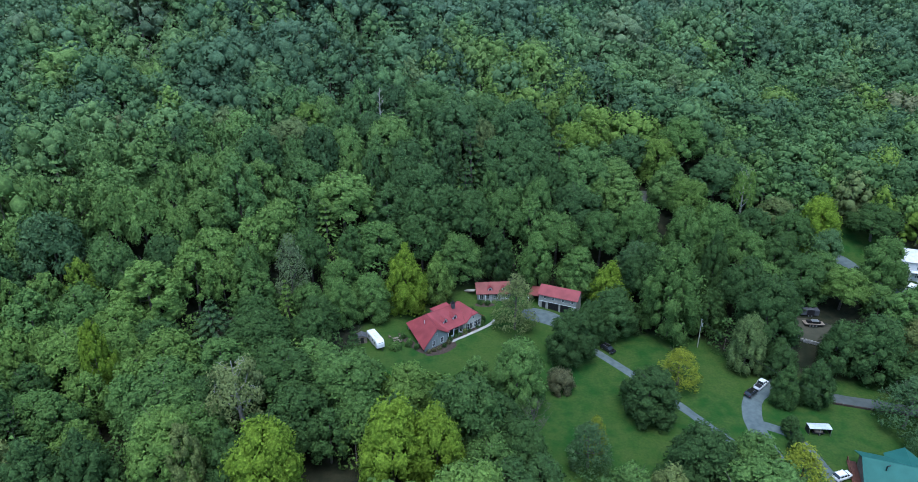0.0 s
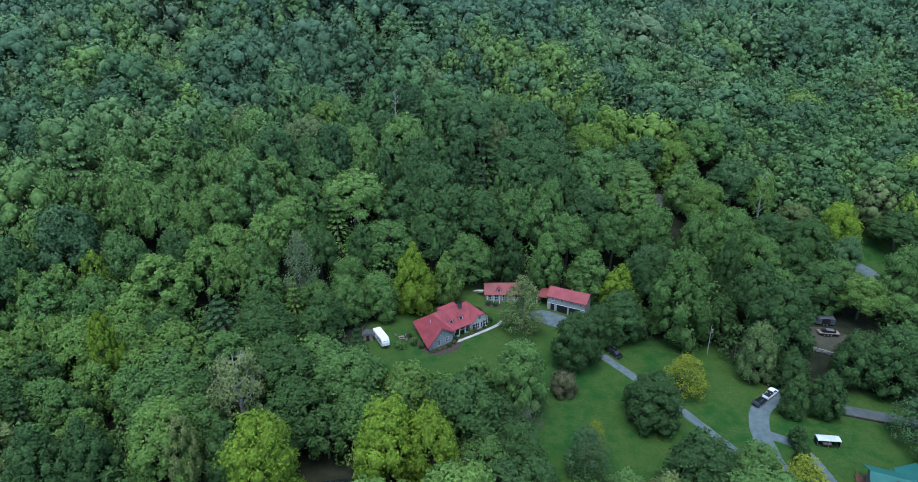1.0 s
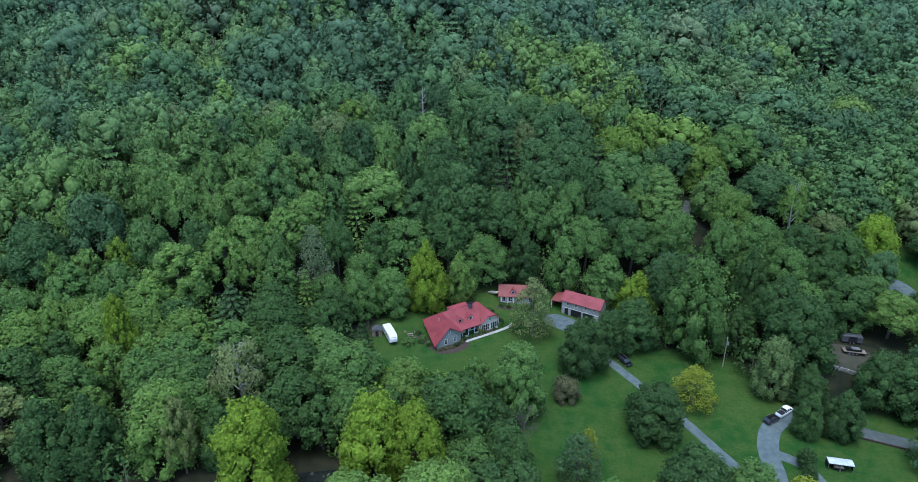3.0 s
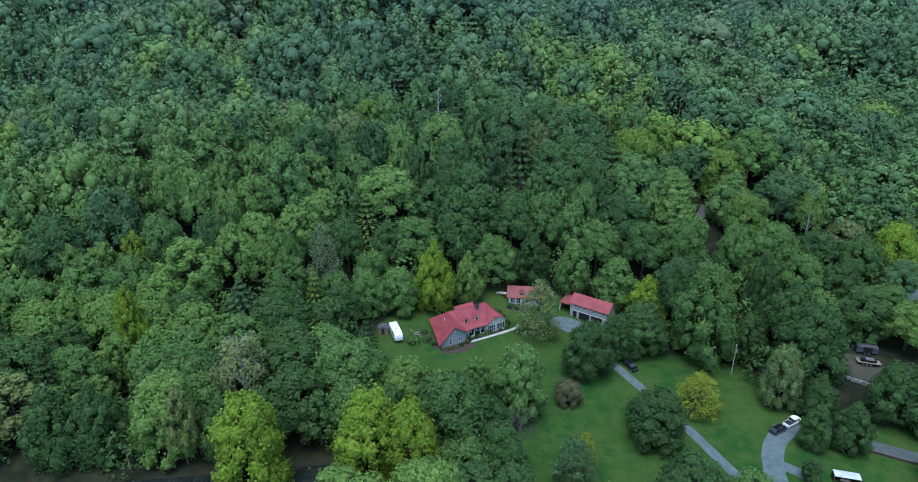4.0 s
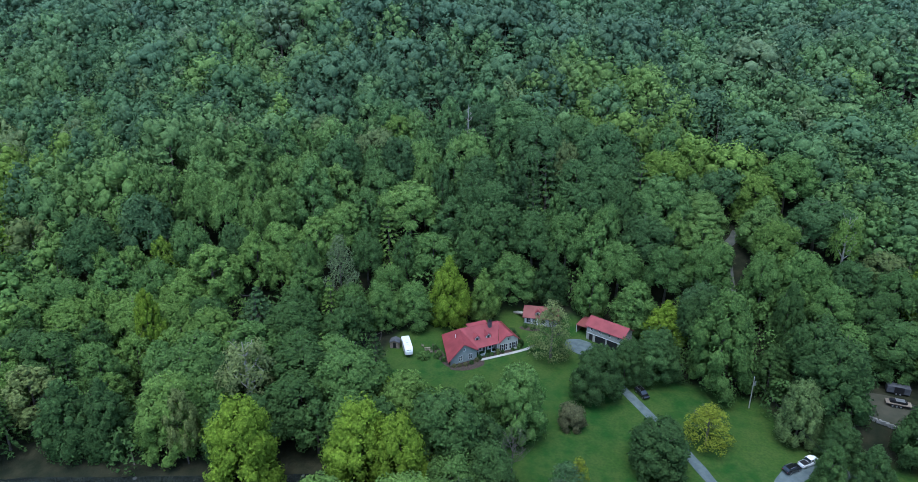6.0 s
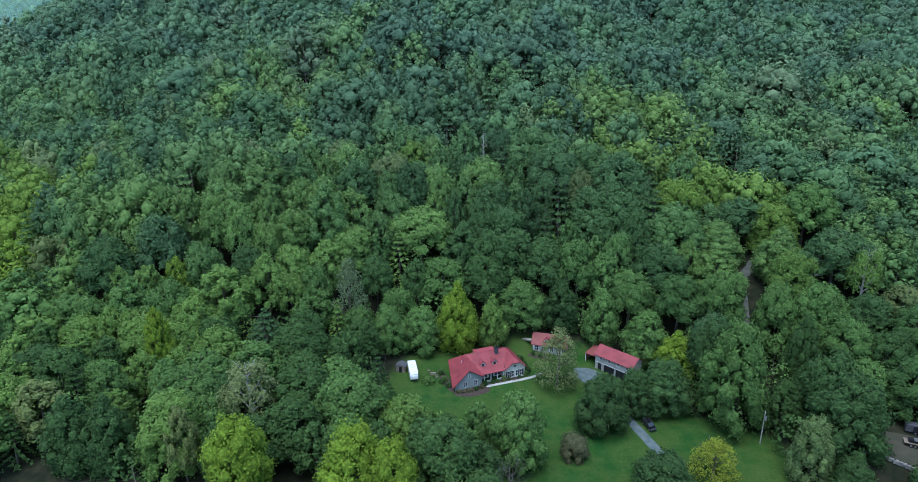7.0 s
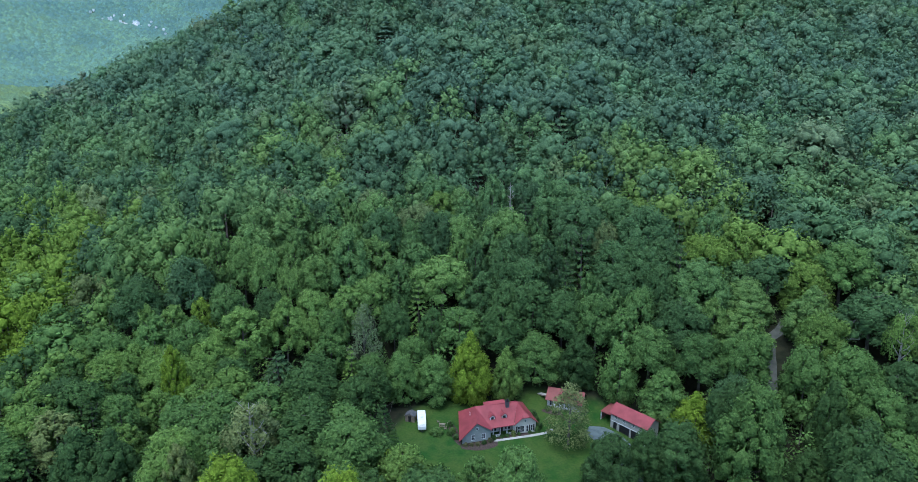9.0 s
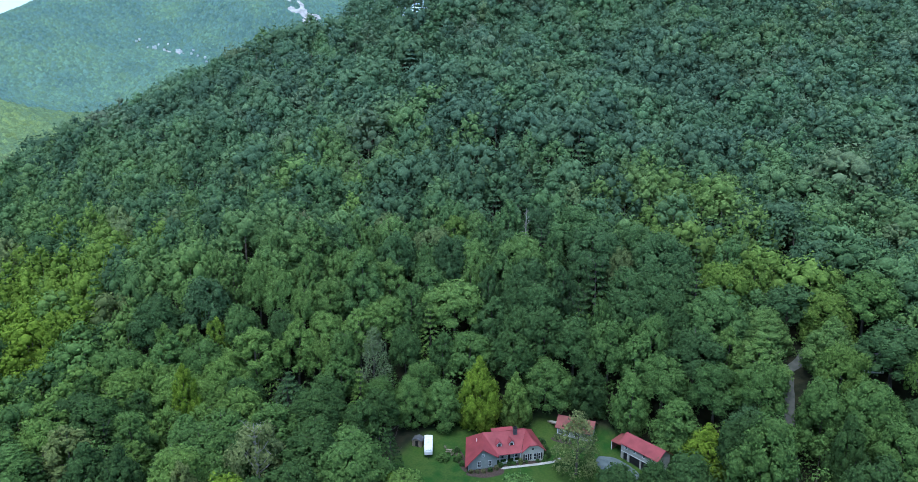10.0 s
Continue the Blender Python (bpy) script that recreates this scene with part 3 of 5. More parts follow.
for X, Y, R in standing:
    cell.setdefault((int(X // 12), int(Y // 12)), []).append((X, Y, R * 1.25))
tries = np.random.default_rng(11).random((90000, 4))
az = np.radians(-66 + 106 * tries[:, 0])
ds = np.sqrt(40**2 + (500**2 - 40**2) * tries[:, 1])
px, py = 22 + ds * np.sin(az), ds * np.cos(az)
ok = np.ones(len(px), bool)
for poly in CLEAR:
    ok &= edge_distance(poly, px, py) < -1.5
past = -0.77 * (px + 253) + 0.64 * (py - 225)
ok &= (past < 24) & (py > 44)
for x, y, q0, q1 in zip(px[ok], py[ok], tries[ok, 2], tries[ok, 3]):
    r = (2.8 + 2.7 * q0 + (0.9 if q1 > 0.85 else 0)) * (1.0 + 0.4 * min(1.0, max(0.0, (y - 165) / 60)))
    if free(x, y, r):
        cell.setdefault((int(x // 12), int(y // 12)), []).append((x, y, r))
        spots.append((x, y, r, q1))
far_x, far_y, far_rad, far_h, far_kind, far_col = [], [], [], [], [], []
spots.sort(key=lambda s: math.hypot(s[0] - 5, s[1] - 105))
for n, (x, y, r, q) in enumerate(spots):
    shade = woods_shade(x, y, g)
    slope_in = min(1.0, max(0.0, (float(land(x, y)) - 1) / 14))
    h = (12.5 + 6.5 * slope_in) * (0.88 + 0.24 * g.random()) * (0.8 + 0.06 * r)
    if float(shelf(x, y)) > 0.4:
        h *= 0.74
    kind = g.choices(["oak", "poplar", "conifer", "sparse"], [55, 36 if shade in ("lime", "fresh", "mid") else 18, 5, 0.8])[0]
    shoulder = -0.77 * (x + 253) + 0.64 * (y - 225)
    if shoulder > -14 and g.random() < 0.22:
        kind, shade, h, r = "conifer", "dark", h * 1.12, r * 0.62
    if kind == "conifer" and shade in ("lime", "gold", "rust", "olive"):
        kind = "poplar"
    if max(float(edge_distance(p, x, y)) for p in CLEAR[:4]) > -6 and kind in ("oak", "poplar", "sparse"):
        kind = "column" if g.random() < 0.6 else "lawn_oak"
        r, h = r * (0.86 if kind == "column" else 0.95), h * (0.98 if kind == "column" else 0.85)
    if n < 230:
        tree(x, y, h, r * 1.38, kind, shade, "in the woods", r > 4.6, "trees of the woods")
    else:
        far_x.append(x), far_y.append(y), far_rad.append(r * 1.4), far_h.append(h), far_kind.append(kind)
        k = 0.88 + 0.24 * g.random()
        # The slope's haze is mixed into each tree's own colour, more with height.
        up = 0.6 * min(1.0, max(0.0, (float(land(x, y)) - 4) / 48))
        haze_tint = SHADES[g.choice(["haze_blue", "haze_blue", "haze_slate", "haze_jade"])]
        far_col.append([k * (p + (q - p) * up) for p, q in zip(SHADES[shade], haze_tint)])


# low growth that fills the gaps under the tall trees
low_rng = np.random.default_rng(17)
for x, y in zip(px[ok][:26000], py[ok][:26000]):
    if math.hypot(x - 15, y) > 215:
        continue
    q = low_rng.random(3)
    r = 1.9 + 1.2 * q[0]
    if free(x, y, r * 0.8):
        cell.setdefault((int(x // 12), int(y // 12)), []).append((x, y, r))
        far_x.append(x), far_y.append(y), far_rad.append(r * 1.35), far_h.append(6.0 + 4.5 * q[1]), far_kind.append("undergrowth")
        far_col.append([v * (0.8 + 0.3 * q[2]) for v in SHADES[("mid", "dark", "fresh", "mid")[int(q[1] * 3.99)]]])


def trunk3(verts, faces, foot, h, w):
    """A slender three-sided trunk that ends in a point."""
    n = len(verts)
    x, y, z = foot
    verts += [(x + w, y, z), (x - w * 0.5, y + w * 0.87, z), (x - w * 0.5, y - w * 0.87, z), (x, y, z + h)]
    faces += [(n, n + 1, n + 3), (n + 1, n + 2, n + 3), (n + 2, n, n + 3)]


def woods_mass():
    verts, cols, tv, tf = [], [], [], []
    r = np.random.default_rng(3)
    zs = land(np.array(far_x), np.array(far_y))
    base, lights, faces, count = {}, [], [], 0
    for kind in ("oak", "poplar", "conifer", "sparse", "lawn_oak", "column", "undergrowth"):
        for v in range(6):
            q = np.random.default_rng(50 + v)
            p, d, light, core = crown_points("lawn_oak" if kind == "undergrowth" else kind, {"sparse": 500, "undergrowth": 330}.get(kind, 820), q, True)
            base[kind, v] = p, d, light, None if core is None or kind in ("sparse", "undergrowth") else bough_cores(core, 1, q)
    for x, y, z, rad, h, kind, col in zip(far_x, far_y, zs, far_rad, far_h, far_kind, far_col):
        p, d, light, core = base[kind, int(r.integers(6))]
        dist = math.hypot(x - 22, y)
        n = int(len(p) * (1.0 if dist < 190 else 0.9 if dist < 260 else 0.7))
        a = r.random() * 6.28
        rot = np.array([[math.cos(a), -math.sin(a), 0], [math.sin(a), math.cos(a), 0], [0, 0, 1]])
        q = p[:n] @ rot.T * (rad, rad, h) + (x, y, z)
        size = (0.098 if kind != "undergrowth" else 0.17) * rad * (1.0 if dist < 260 else 1.12)
        q, e = sprays(q, d[:n] @ rot.T, light[:n] @ rot.T, size, r, 0.7 if dist < 190 else 0.4)
        verts.append(q)
        lights.append(e)
        faces.append(np.arange(3 * n).reshape(-1, 3) + count)
        count += 3 * n
        if core is not None:
            q, f, e = core
            verts.append(q @ rot.T * (rad, rad, h) + (x, y, z))
            lights.append(e @ rot.T)
            faces.append(f + count)
            count += len(q)
            n += len(f)
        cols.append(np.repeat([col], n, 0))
        trunk3(tv, tf, (x, y, z - 0.5), h * 0.75, h * 0.02)
    faces = np.concatenate(faces)
    nl = len(faces)
    faces = np.concatenate([faces, np.array(tf) + count])
    verts = np.concatenate(verts + [np.array(tv)])
    lights = np.concatenate(lights + [np.tile((0.0, -0.7, 0.7), (len(tv), 1))])
    me = mesh_of("mountain_woods", verts, faces, ["forest_leaves", "bark"], True, np.r_[np.zeros(nl), np.ones(len(tf))])
    light_normals(me, lights)
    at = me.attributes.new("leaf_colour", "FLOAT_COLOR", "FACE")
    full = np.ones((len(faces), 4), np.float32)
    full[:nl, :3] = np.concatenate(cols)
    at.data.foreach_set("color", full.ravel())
    tagged(new("mountain_woods", me), "dense mixed green broadleaf woods covering the mountainside", "woods", kind="stuff")


woods_mass()


# ---- building helpers ----
UNSCALED = []


def part(name, bm, material_name, parent=None, label=""):
    me = bpy.data.meshes.new(name)
    bm.normal_update()
    bm.to_mesh(me)
    bm.free()
    me.materials.append(M[material_name])
    ob = new(name, me)
    ob.parent = parent
    if label:
        ob["label"] = label
    return ob


def block(bm, x0, y0, z0, x1, y1, z1, bevel=0.0):
    m = Matrix.Translation(((x0 + x1) / 2, (y0 + y1) / 2, (z0 + z1) / 2)) @ Matrix.Diagonal((x1 - x0, y1 - y0, z1 - z0, 1))
    v = bmesh.ops.create_cube(bm, size=1, matrix=m)["verts"]
    if bevel:
        bmesh.ops.bevel(bm, geom=list({e for q in v for e in q.link_edges}), offset=bevel, segments=2, affect="EDGES")


def box_part(name, mat, parent, *span, bevel=0.0, label=""):
    bm = bmesh.new()
    block(bm, *span, bevel=bevel)
    return part(name, bm, mat, parent, label)


def sheet(bm, corners, thick=0.12):
    """A flat or folded panel of some thickness, downwards from its corners."""
    top = [bm.verts.new(c) for c in corners]
    low = [bm.verts.new((c[0], c[1], c[2] - thick)) for c in corners]
    bm.faces.new(top)
    bm.faces.new(low[::-1])
    n = len(top)
    for i in range(n):
        bm.faces.new((top[i], low[i], low[(i + 1) % n], top[(i + 1) % n]))


def seamed(bm, a, b, c, d, step=0.6, thick=0.12):
    """A metal roof slope from its eave a-b up to its ridge d-c."""
    a, b, c, d = map(Vector, (a, b, c, d))
    sheet(bm, [tuple(v) for v in (a, b, c, d)], thick)


def prism(bm, outline, y0, y1):
    """An upright outline in x and z, drawn out from y0 to y1."""
    a = [bm.verts.new((x, y0, z)) for x, z in outline]
    b = [bm.verts.new((x, y1, z)) for x, z in outline]
    bm.faces.new(a)
    bm.faces.new(b[::-1])
    n = len(a)
    for i in range(n):
        bm.faces.new((a[i], b[i], b[(i + 1) % n], a[(i + 1) % n]))


def rod(bm, a, b, ra, rb=None, sides=8):
    a, b = Vector(a), Vector(b)
    m = Matrix.Translation((a + b) / 2) @ (b - a).to_track_quat("Z", "Y").to_matrix().to_4x4()
    bmesh.ops.create_cone(bm, cap_ends=True, segments=sides, radius1=ra, radius2=ra if rb is None else rb, depth=(b - a).length, matrix=m)


def window(parent, x, y, z, w, h, facing="y", panes=2, shutters=False, frame_mat="white_paint"):
    """A window on a wall that faces -y (or -x): frame, sill, panes and, where it has them, dark shutters."""
    holder = new("window")
    holder.parent = parent
    holder.matrix_basis = pose(x, y, z, 0, 0, 0 if facing == "y" else -90)
    f = 0.07
    bm = bmesh.new()
    block(bm, -w / 2 - f, -0.06, -f, w / 2 + f, 0.0, 0)
    block(bm, -w / 2 - f, -0.06, h, w / 2 + f, 0.0, h + f)
    block(bm, -w / 2 - f, -0.055, 0, -w / 2, 0.0, h)
    block(bm, w / 2, -0.055, 0, w / 2 + f, 0.0, h)
    block(bm, -w / 2, -0.045, h / 2 - 0.025, w / 2, 0.0, h / 2 + 0.025)
    for k in range(1, panes):
        xx = -w / 2 + w * k / panes
        block(bm, xx - 0.03, -0.05, 0, xx + 0.03, 0.0, h)
    part("window_frame", bm, frame_mat, holder)
    for k in range(panes):
        box_part("pane", "glass", holder, -w / 2 + w * k / panes + 0.035, -0.025, 0.01, -w / 2 + w * (k + 1) / panes - 0.035, -0.012, h - 0.01)
    if shutters:
        for s in (-1, 1):
            xx = s * (w / 2 + f + 0.18)
            box_part("shutter", "black_paint", holder, xx - 0.17, -0.05, -0.05, xx + 0.17, 0.0, h + 0.05, label="black louvred shutter")
    return holder


def drape(x, y):
    return float(land(x, y)) + 0.12 * noise.noise((x * 0.11, y * 0.11, 3.1))


def ribbon(name, points, width, mat, lift=0.07, label="", category="road"):
    """A road or path laid on the land along a smooth line, with slightly uneven edges."""
    pts = [Vector((*p, 0)) for p in points]
    line = []
    for i in range(len(pts) - 1):
        p0, p1, p2, p3 = pts[max(i - 1, 0)], pts[i], pts[i + 1], pts[min(i + 2, len(pts) - 1)]
        n = max(2, int((p2 - p1).length / 0.8))
        for k in range(n):
            t = k / n
            line.append(0.5 * ((2 * p1) + (p2 - p0) * t + (2 * p0 - 5 * p1 + 4 * p2 - p3) * t * t + (3 * p1 - p0 - 3 * p2 + p3) * t**3))
    line.append(pts[-1])
    verts, faces = [], []
    for i, p in enumerate(line):
        d = (line[min(i + 1, len(line) - 1)] - line[max(i - 1, 0)]).normalized()
        side = Vector((-d.y, d.x, 0))
        w = width * 0.5 * (1 + 0.10 * noise.noise((i * 0.35, width, 1.0)))
        for s in (-1.0, -0.5, 0.0, 0.5, 1.0):
            q = p + side * w * s
            verts.append((q.x, q.y, drape(q.x, q.y) + lift * (1 - 0.8 * s**4)))
        if i:
            b = 5 * (i - 1)
            faces += [(b + k, b + k + 1, b + k + 6, b + k + 5) for k in range(4)]
    ob = new(name, mesh_of(name, verts, faces, [mat], True))
    return tagged(ob, label, category, kind="structure")


def patch(name, cx, cy, rx, ry, mat, lift=0.09, turn=0.0, label="", category="ground", seed=0):
    """A bed or pad with a wavering outline laid on the land."""
    n, rings = 28, 5
    verts, faces = [(cx, cy, drape(cx, cy) + lift)], []
    c, s = math.cos(radians(turn)), math.sin(radians(turn))
    for k in range(1, rings + 1):
        for i in range(n):
            a = 2 * math.pi * i / n
            w = k / rings * (1 + 0.16 * noise.noise((math.cos(a) * 1.5, math.sin(a) * 1.5, seed + 0.5)))
            x, y = rx * w * math.cos(a), ry * w * math.sin(a)
            X, Y = cx + c * x - s * y, cy + s * x + c * y
            verts.append((X, Y, drape(X, Y) + lift * (1 if k < rings else 0.1)))
    tris = []
    for i in range(n):
        tris.append((0, 1 + i, 1 + (i + 1) % n, 1 + (i + 1) % n))
    for k in range(rings - 1):
        for i in range(n):
            a, b = 1 + k * n, 1 + (k + 1) * n
            faces.append((a + i, b + i, b + (i + 1) % n, a + (i + 1) % n))
    bm = bmesh.new()
    vs = [bm.verts.new(v) for v in verts]
    for f in faces:
        bm.faces.new([vs[i] for i in f])
    for f in tris:
        bm.faces.new([vs[i] for i in f[:3]])
    for f in bm.faces:
        f.smooth = True
    ob = part(name, bm, mat)
    return tagged(ob, label, category, kind="structure")


# ---- roads and beds ----
ribbon("driveway", [(22.5, 135.5), (25.5, 130.5), (30.3, 124.4), (36.4, 116.7), (42.3, 108.9), (47, 101.8), (51.5, 95), (54.5, 90), (56.5, 85)], 2.1, "gravel", label="narrow gray gravel driveway crossing the lawn", category="driveway")
ribbon("road", [(67.5, 114.8), (64.3, 112.8), (61, 110.4), (59, 107.6), (57.5, 103.5), (56.9, 99), (57, 93), (57.5, 86), (58, 76)], 3.6, "gravel", label="curving gray gravel road through the lawn", category="road")
ribbon("road_branch", [(57.6, 101.8), (60.5, 100.6), (62.9, 98.8), (64.2, 94.9), (65, 90), (66, 84)], 2.4, "gravel", 0.075, label="gray gravel branch of the road", category="road")
ribbon("upper_road", [(66, 113.8), (70, 112.3), (75.5, 110.7), (85, 108.4), (97, 105)], 3.0, "asphalt", 0.08, label="dark paved lane above a low wall", category="road")
ribbon("yard_track", [(94.5, 151), (97.9, 152.5), (101, 147.5), (104, 142), (108, 139)], 3.4, "gravel", label="gravel track in an upper yard", category="road")
ribbon("high_track", [(48.8, 170.5), (51, 173), (53, 176), (54.2, 179.5)], 2.6, "dirt", label="gray-brown gravel track on the wooded slope", category="road")
ribbon("lane", [(55, 132), (53.8, 146), (52, 160), (51, 171)], 2.2, "dirt", label="dark earth lane through the woods", category="lane")
patch("gravel_pad", 20.8, 137.5, 5.6, 3.0, "gravel", 0.085, -28, "gray gravel parking pad before the garage", "parking")
patch("yard_dirt", 79.6, 127.0, 7.6, 4.2, "yard_soil", 0.08, -15, "bare brown earth yard with thin grass", "yard", 2)


def house():
    """The main house: a gabled side wing with a long roof, a porch between, a hipped stone wing."""
    h = new("house")
    h.matrix_world = pose(-7.57, 121.52, 0.15, 0, 0, 41)
    tagged(h, "single-storey gray house with a bright red metal roof", "house")
    bm = bmesh.new()
    prism(bm, [(0.2, -0.6), (6.6, -0.6), (6.6, 2.75), (3.3, 4.85), (0.2, 1.75)], 0.0, 0.25)
    part("gable_wall", bm, "gray_siding", h, "blue-gray lap-sided gable wall")
    bm = bmesh.new()
    for k in range(18):
        z = 0.1 + k * 0.22
        x1 = min(6.6, 6.6 - max(0, z - 2.7) / 2.1 * 3.3)
        x0 = max(0.2, 0.2 + max(0, z - 1.7) / 3.1 * 3.1)
        if x1 - x0 > 0.3:
            block(bm, x0 + 0.05, -0.03, z, x1 - 0.05, 0.0, z + 0.03)
    part("siding", bm, "gray_siding", h)
    bm = bmesh.new()
    block(bm, 0.95, 0.26, -0.6, 1.2, 3.6, 1.6)
    block(bm, 6.35, 0.26, -0.6, 6.6, 2.39, 2.7)
    block(bm, 2.4, 8.95, -0.6, 17.3, 9.2, 2.95)
    block(bm, 17.05, 0.66, -0.6, 17.3, 8.94, 2.95)
    part("wall", bm, "gray_siding", h)
    box_part("porch_wall", "pale_siding", h, 6.36, 2.4, -0.4, 12.3, 2.6, 2.95, label="pale porch wall")
    bm = bmesh.new()
    prism(bm, [(12.31, -0.6), (17.3, -0.6), (17.3, 2.9), (15.7, 4.25), (13.9, 4.25), (12.31, 2.9)], 0.4, 0.65)
    block(bm, 12.31, 0.66, -0.6, 12.5, 2.39, 2.9)
    part("stone_wall", bm, "pale_siding", h, "pale tan clipped-gable wall")
    # roof slopes
    apex, back, right = (3.3, -0.55, 5.05), (4.6, 5.1, 5.95), (14.6, 5.1, 5.7)
    bm = bmesh.new()
    seamed(bm, (2.0, 9.3, 2.85), (-0.6, -0.5, 1.35), apex, back)
    part("wing_roof", bm, "red_metal", h)
    bm = bmesh.new()
    seamed(bm, apex, (6.8, -0.5, 2.8), (6.9, 0.1, 2.95), back, 3)
    part("wing_roof", bm, "red_metal", h)
    bm = bmesh.new()
    seamed(bm, (6.9, 0.1, 2.95), (12.0, 0.1, 2.98), right, back)
    part("roof", bm, "red_metal", h)
    bm = bmesh.new()
    seamed(bm, (17.7, 9.5, 2.85), (2.0, 9.3, 2.85), back, right)
    part("back_roof", bm, "red_metal", h)
    bm = bmesh.new()
    sheet(bm, [(12.0, -0.1, 2.85), (13.8, -0.1, 4.35), (14.8, 1.2, 5.2), right])
    sheet(bm, [(13.8, -0.1, 4.35), (15.8, -0.1, 4.35), (14.8, 1.2, 5.2)])
    seamed(bm, (17.7, -0.1, 2.8), (17.7, 9.5, 2.85), right, (14.8, 1.2, 5.2), 0.8)
    sheet(bm, [(15.8, -0.1, 4.35), (17.7, -0.1, 2.8), (14.8, 1.2, 5.2)])
    part("hip_roof", bm, "red_metal", h)
    bm = bmesh.new()
    seamed(bm, (7.0, 5.4, 5.5), (12.0, 5.4, 5.5), (12.0, 6.8, 5.75), (7.0, 6.8, 5.75))
    part("rear_roof", bm, "red_metal", h)
    bm = bmesh.new()
    prism(bm, [(7.2, 4.6), (11.8, 4.6), (11.8, 5.55), (7.2, 5.55)], 6.5, 6.7)
    part("rear_wall", bm, "gray_siding", h)
    box_part("ridge_cap", "red_metal", h, 4.9, 4.98, 5.74, 14.3, 5.22, 5.82)
    # dormers
    for x in (7.6, 10.4):
        d = new("dormer")
        d.parent = h
        d.matrix_basis = pose(x, 1.9, 3.7)
        bm = bmesh.new()
        prism(bm, [(-0.55, 0), (0.55, 0), (0.55, 0.85), (0, 1.3), (-0.55, 0.85)], 0, 2.2)
        part("dormer_wall", bm, "white_paint", d, "white dormer wall")
        bm = bmesh.new()
        sheet(bm, [(-0.75, -0.2, 0.80), (0, -0.2, 1.42), (0, 2.4, 1.42), (-0.75, 1.5, 0.80)], 0.07)
        sheet(bm, [(0, -0.2, 1.42), (0.75, -0.2, 0.80), (0.75, 1.5, 0.80), (0, 2.4, 1.42)], 0.07)
        part("dormer_roof", bm, "red_metal", d)
        box_part("dormer_window", "glass", d, -0.3, -0.03, 0.2, 0.3, -0.005, 0.85)
    # chimney
    c = new("chimney")
    c.parent = h
    c.matrix_basis = pose(11.9, 4.3, 4.8)
    box_part("stack", "dark_shingle", c, -0.4, -0.32, 0, 0.4, 0.32, 1.8, bevel=0.03, label="dark brick chimney stack")
    box_part("chimney_cap", "black_paint", c, -0.48, -0.4, 1.8, 0.48, 0.4, 1.95, bevel=0.03)
    bm = bmesh.new()
    rod(bm, (0, 0, 1.95), (0, 0, 2.3), 0.17)
    part("flue", bm, "black_paint", c)
    bm = bmesh.new()
    rod(bm, (3.0, 3.6, 4.8), (3.0, 3.6, 5.6), 0.07)
    part("vent_pipe", bm, "white_paint", h, "thin white vent pipe")
    # porch
    box_part("porch_floor", "concrete", h, 6.62, 0.5, -0.5, 12.3, 2.39, 0.05)
    for x in (7.4, 9.0, 10.6, 12.05):
        box_part("porch_post", "white_paint", h, x - 0.08, 0.55, 0.05, x + 0.08, 0.71, 2.75)
    for x0, x1 in ((7.5, 8.9), (10.7, 11.95)):
        r = new("railing")
        r.parent = h
        box_part("rail", "white_paint", r, x0, 0.6, 0.85, x1, 0.67, 0.92)
        for k in range(9):
            xx = x0 + (x1 - x0) * (k + 0.5) / 9
            box_part("baluster", "white_paint", r, xx - 0.02, 0.615, 0.05, xx + 0.02, 0.655, 0.85)
    box_part("front_door", "black_paint", h, 9.4, 2.35, 0.05, 10.3, 2.395, 2.1, label="dark front door")
    window(h, 8.2, 2.395, 0.8, 1.2, 1.3)
    window(h, 11.4, 2.395, 0.8, 1.2, 1.3)
    window(h, 2.6, -0.005, 0.9, 0.7, 1.2)
    window(h, 5.0, -0.005, 0.9, 0.7, 1.2)
    window(h, 3.5, -0.005, 3.2, 0.45, 0.5, panes=1)
    for x in (13.3, 14.3, 15.3, 16.3):
        window(h, x, 0.395, 0.8, 0.5, 1.4, panes=1, shutters=x in (13.3, 16.3))
    window(h, 14.8, 0.395, 3.1, 0.5, 0.55, panes=1)
    return h


house()


def local(x, y, ox=-7.57, oy=121.52, turn=41):
    c, s = math.cos(radians(turn)), math.sin(radians(turn))
    return ox + c * x - s * y, oy + s * x + c * y


ribbon("garden_walk", [local(7.2, -0.6), local(11, -0.7), local(15, -0.8), local(18.5, -0.7), local(20.2, -0.4), local(21.2, 0.1)], 0.8, "concrete", 0.14, "pale concrete garden walk along the house front", "path")
patch("mulch_bed", *local(3.7, -1.1), 4.3, 1.9, "mulch", 0.1, 41, "dark mulch bed before the gable", "flower bed", 1)
patch("mulch_strip", *local(-0.3, 4.5), 5.0, 0.9, "mulch", 0.1, 131, "dark mulch strip along the house", "flower bed", 5)
patch("porch_bed", *local(12.2, 0.0), 4.6, 0.6, "mulch", 0.16, 41, "dark planted bed before the porch", "flower bed", 6)


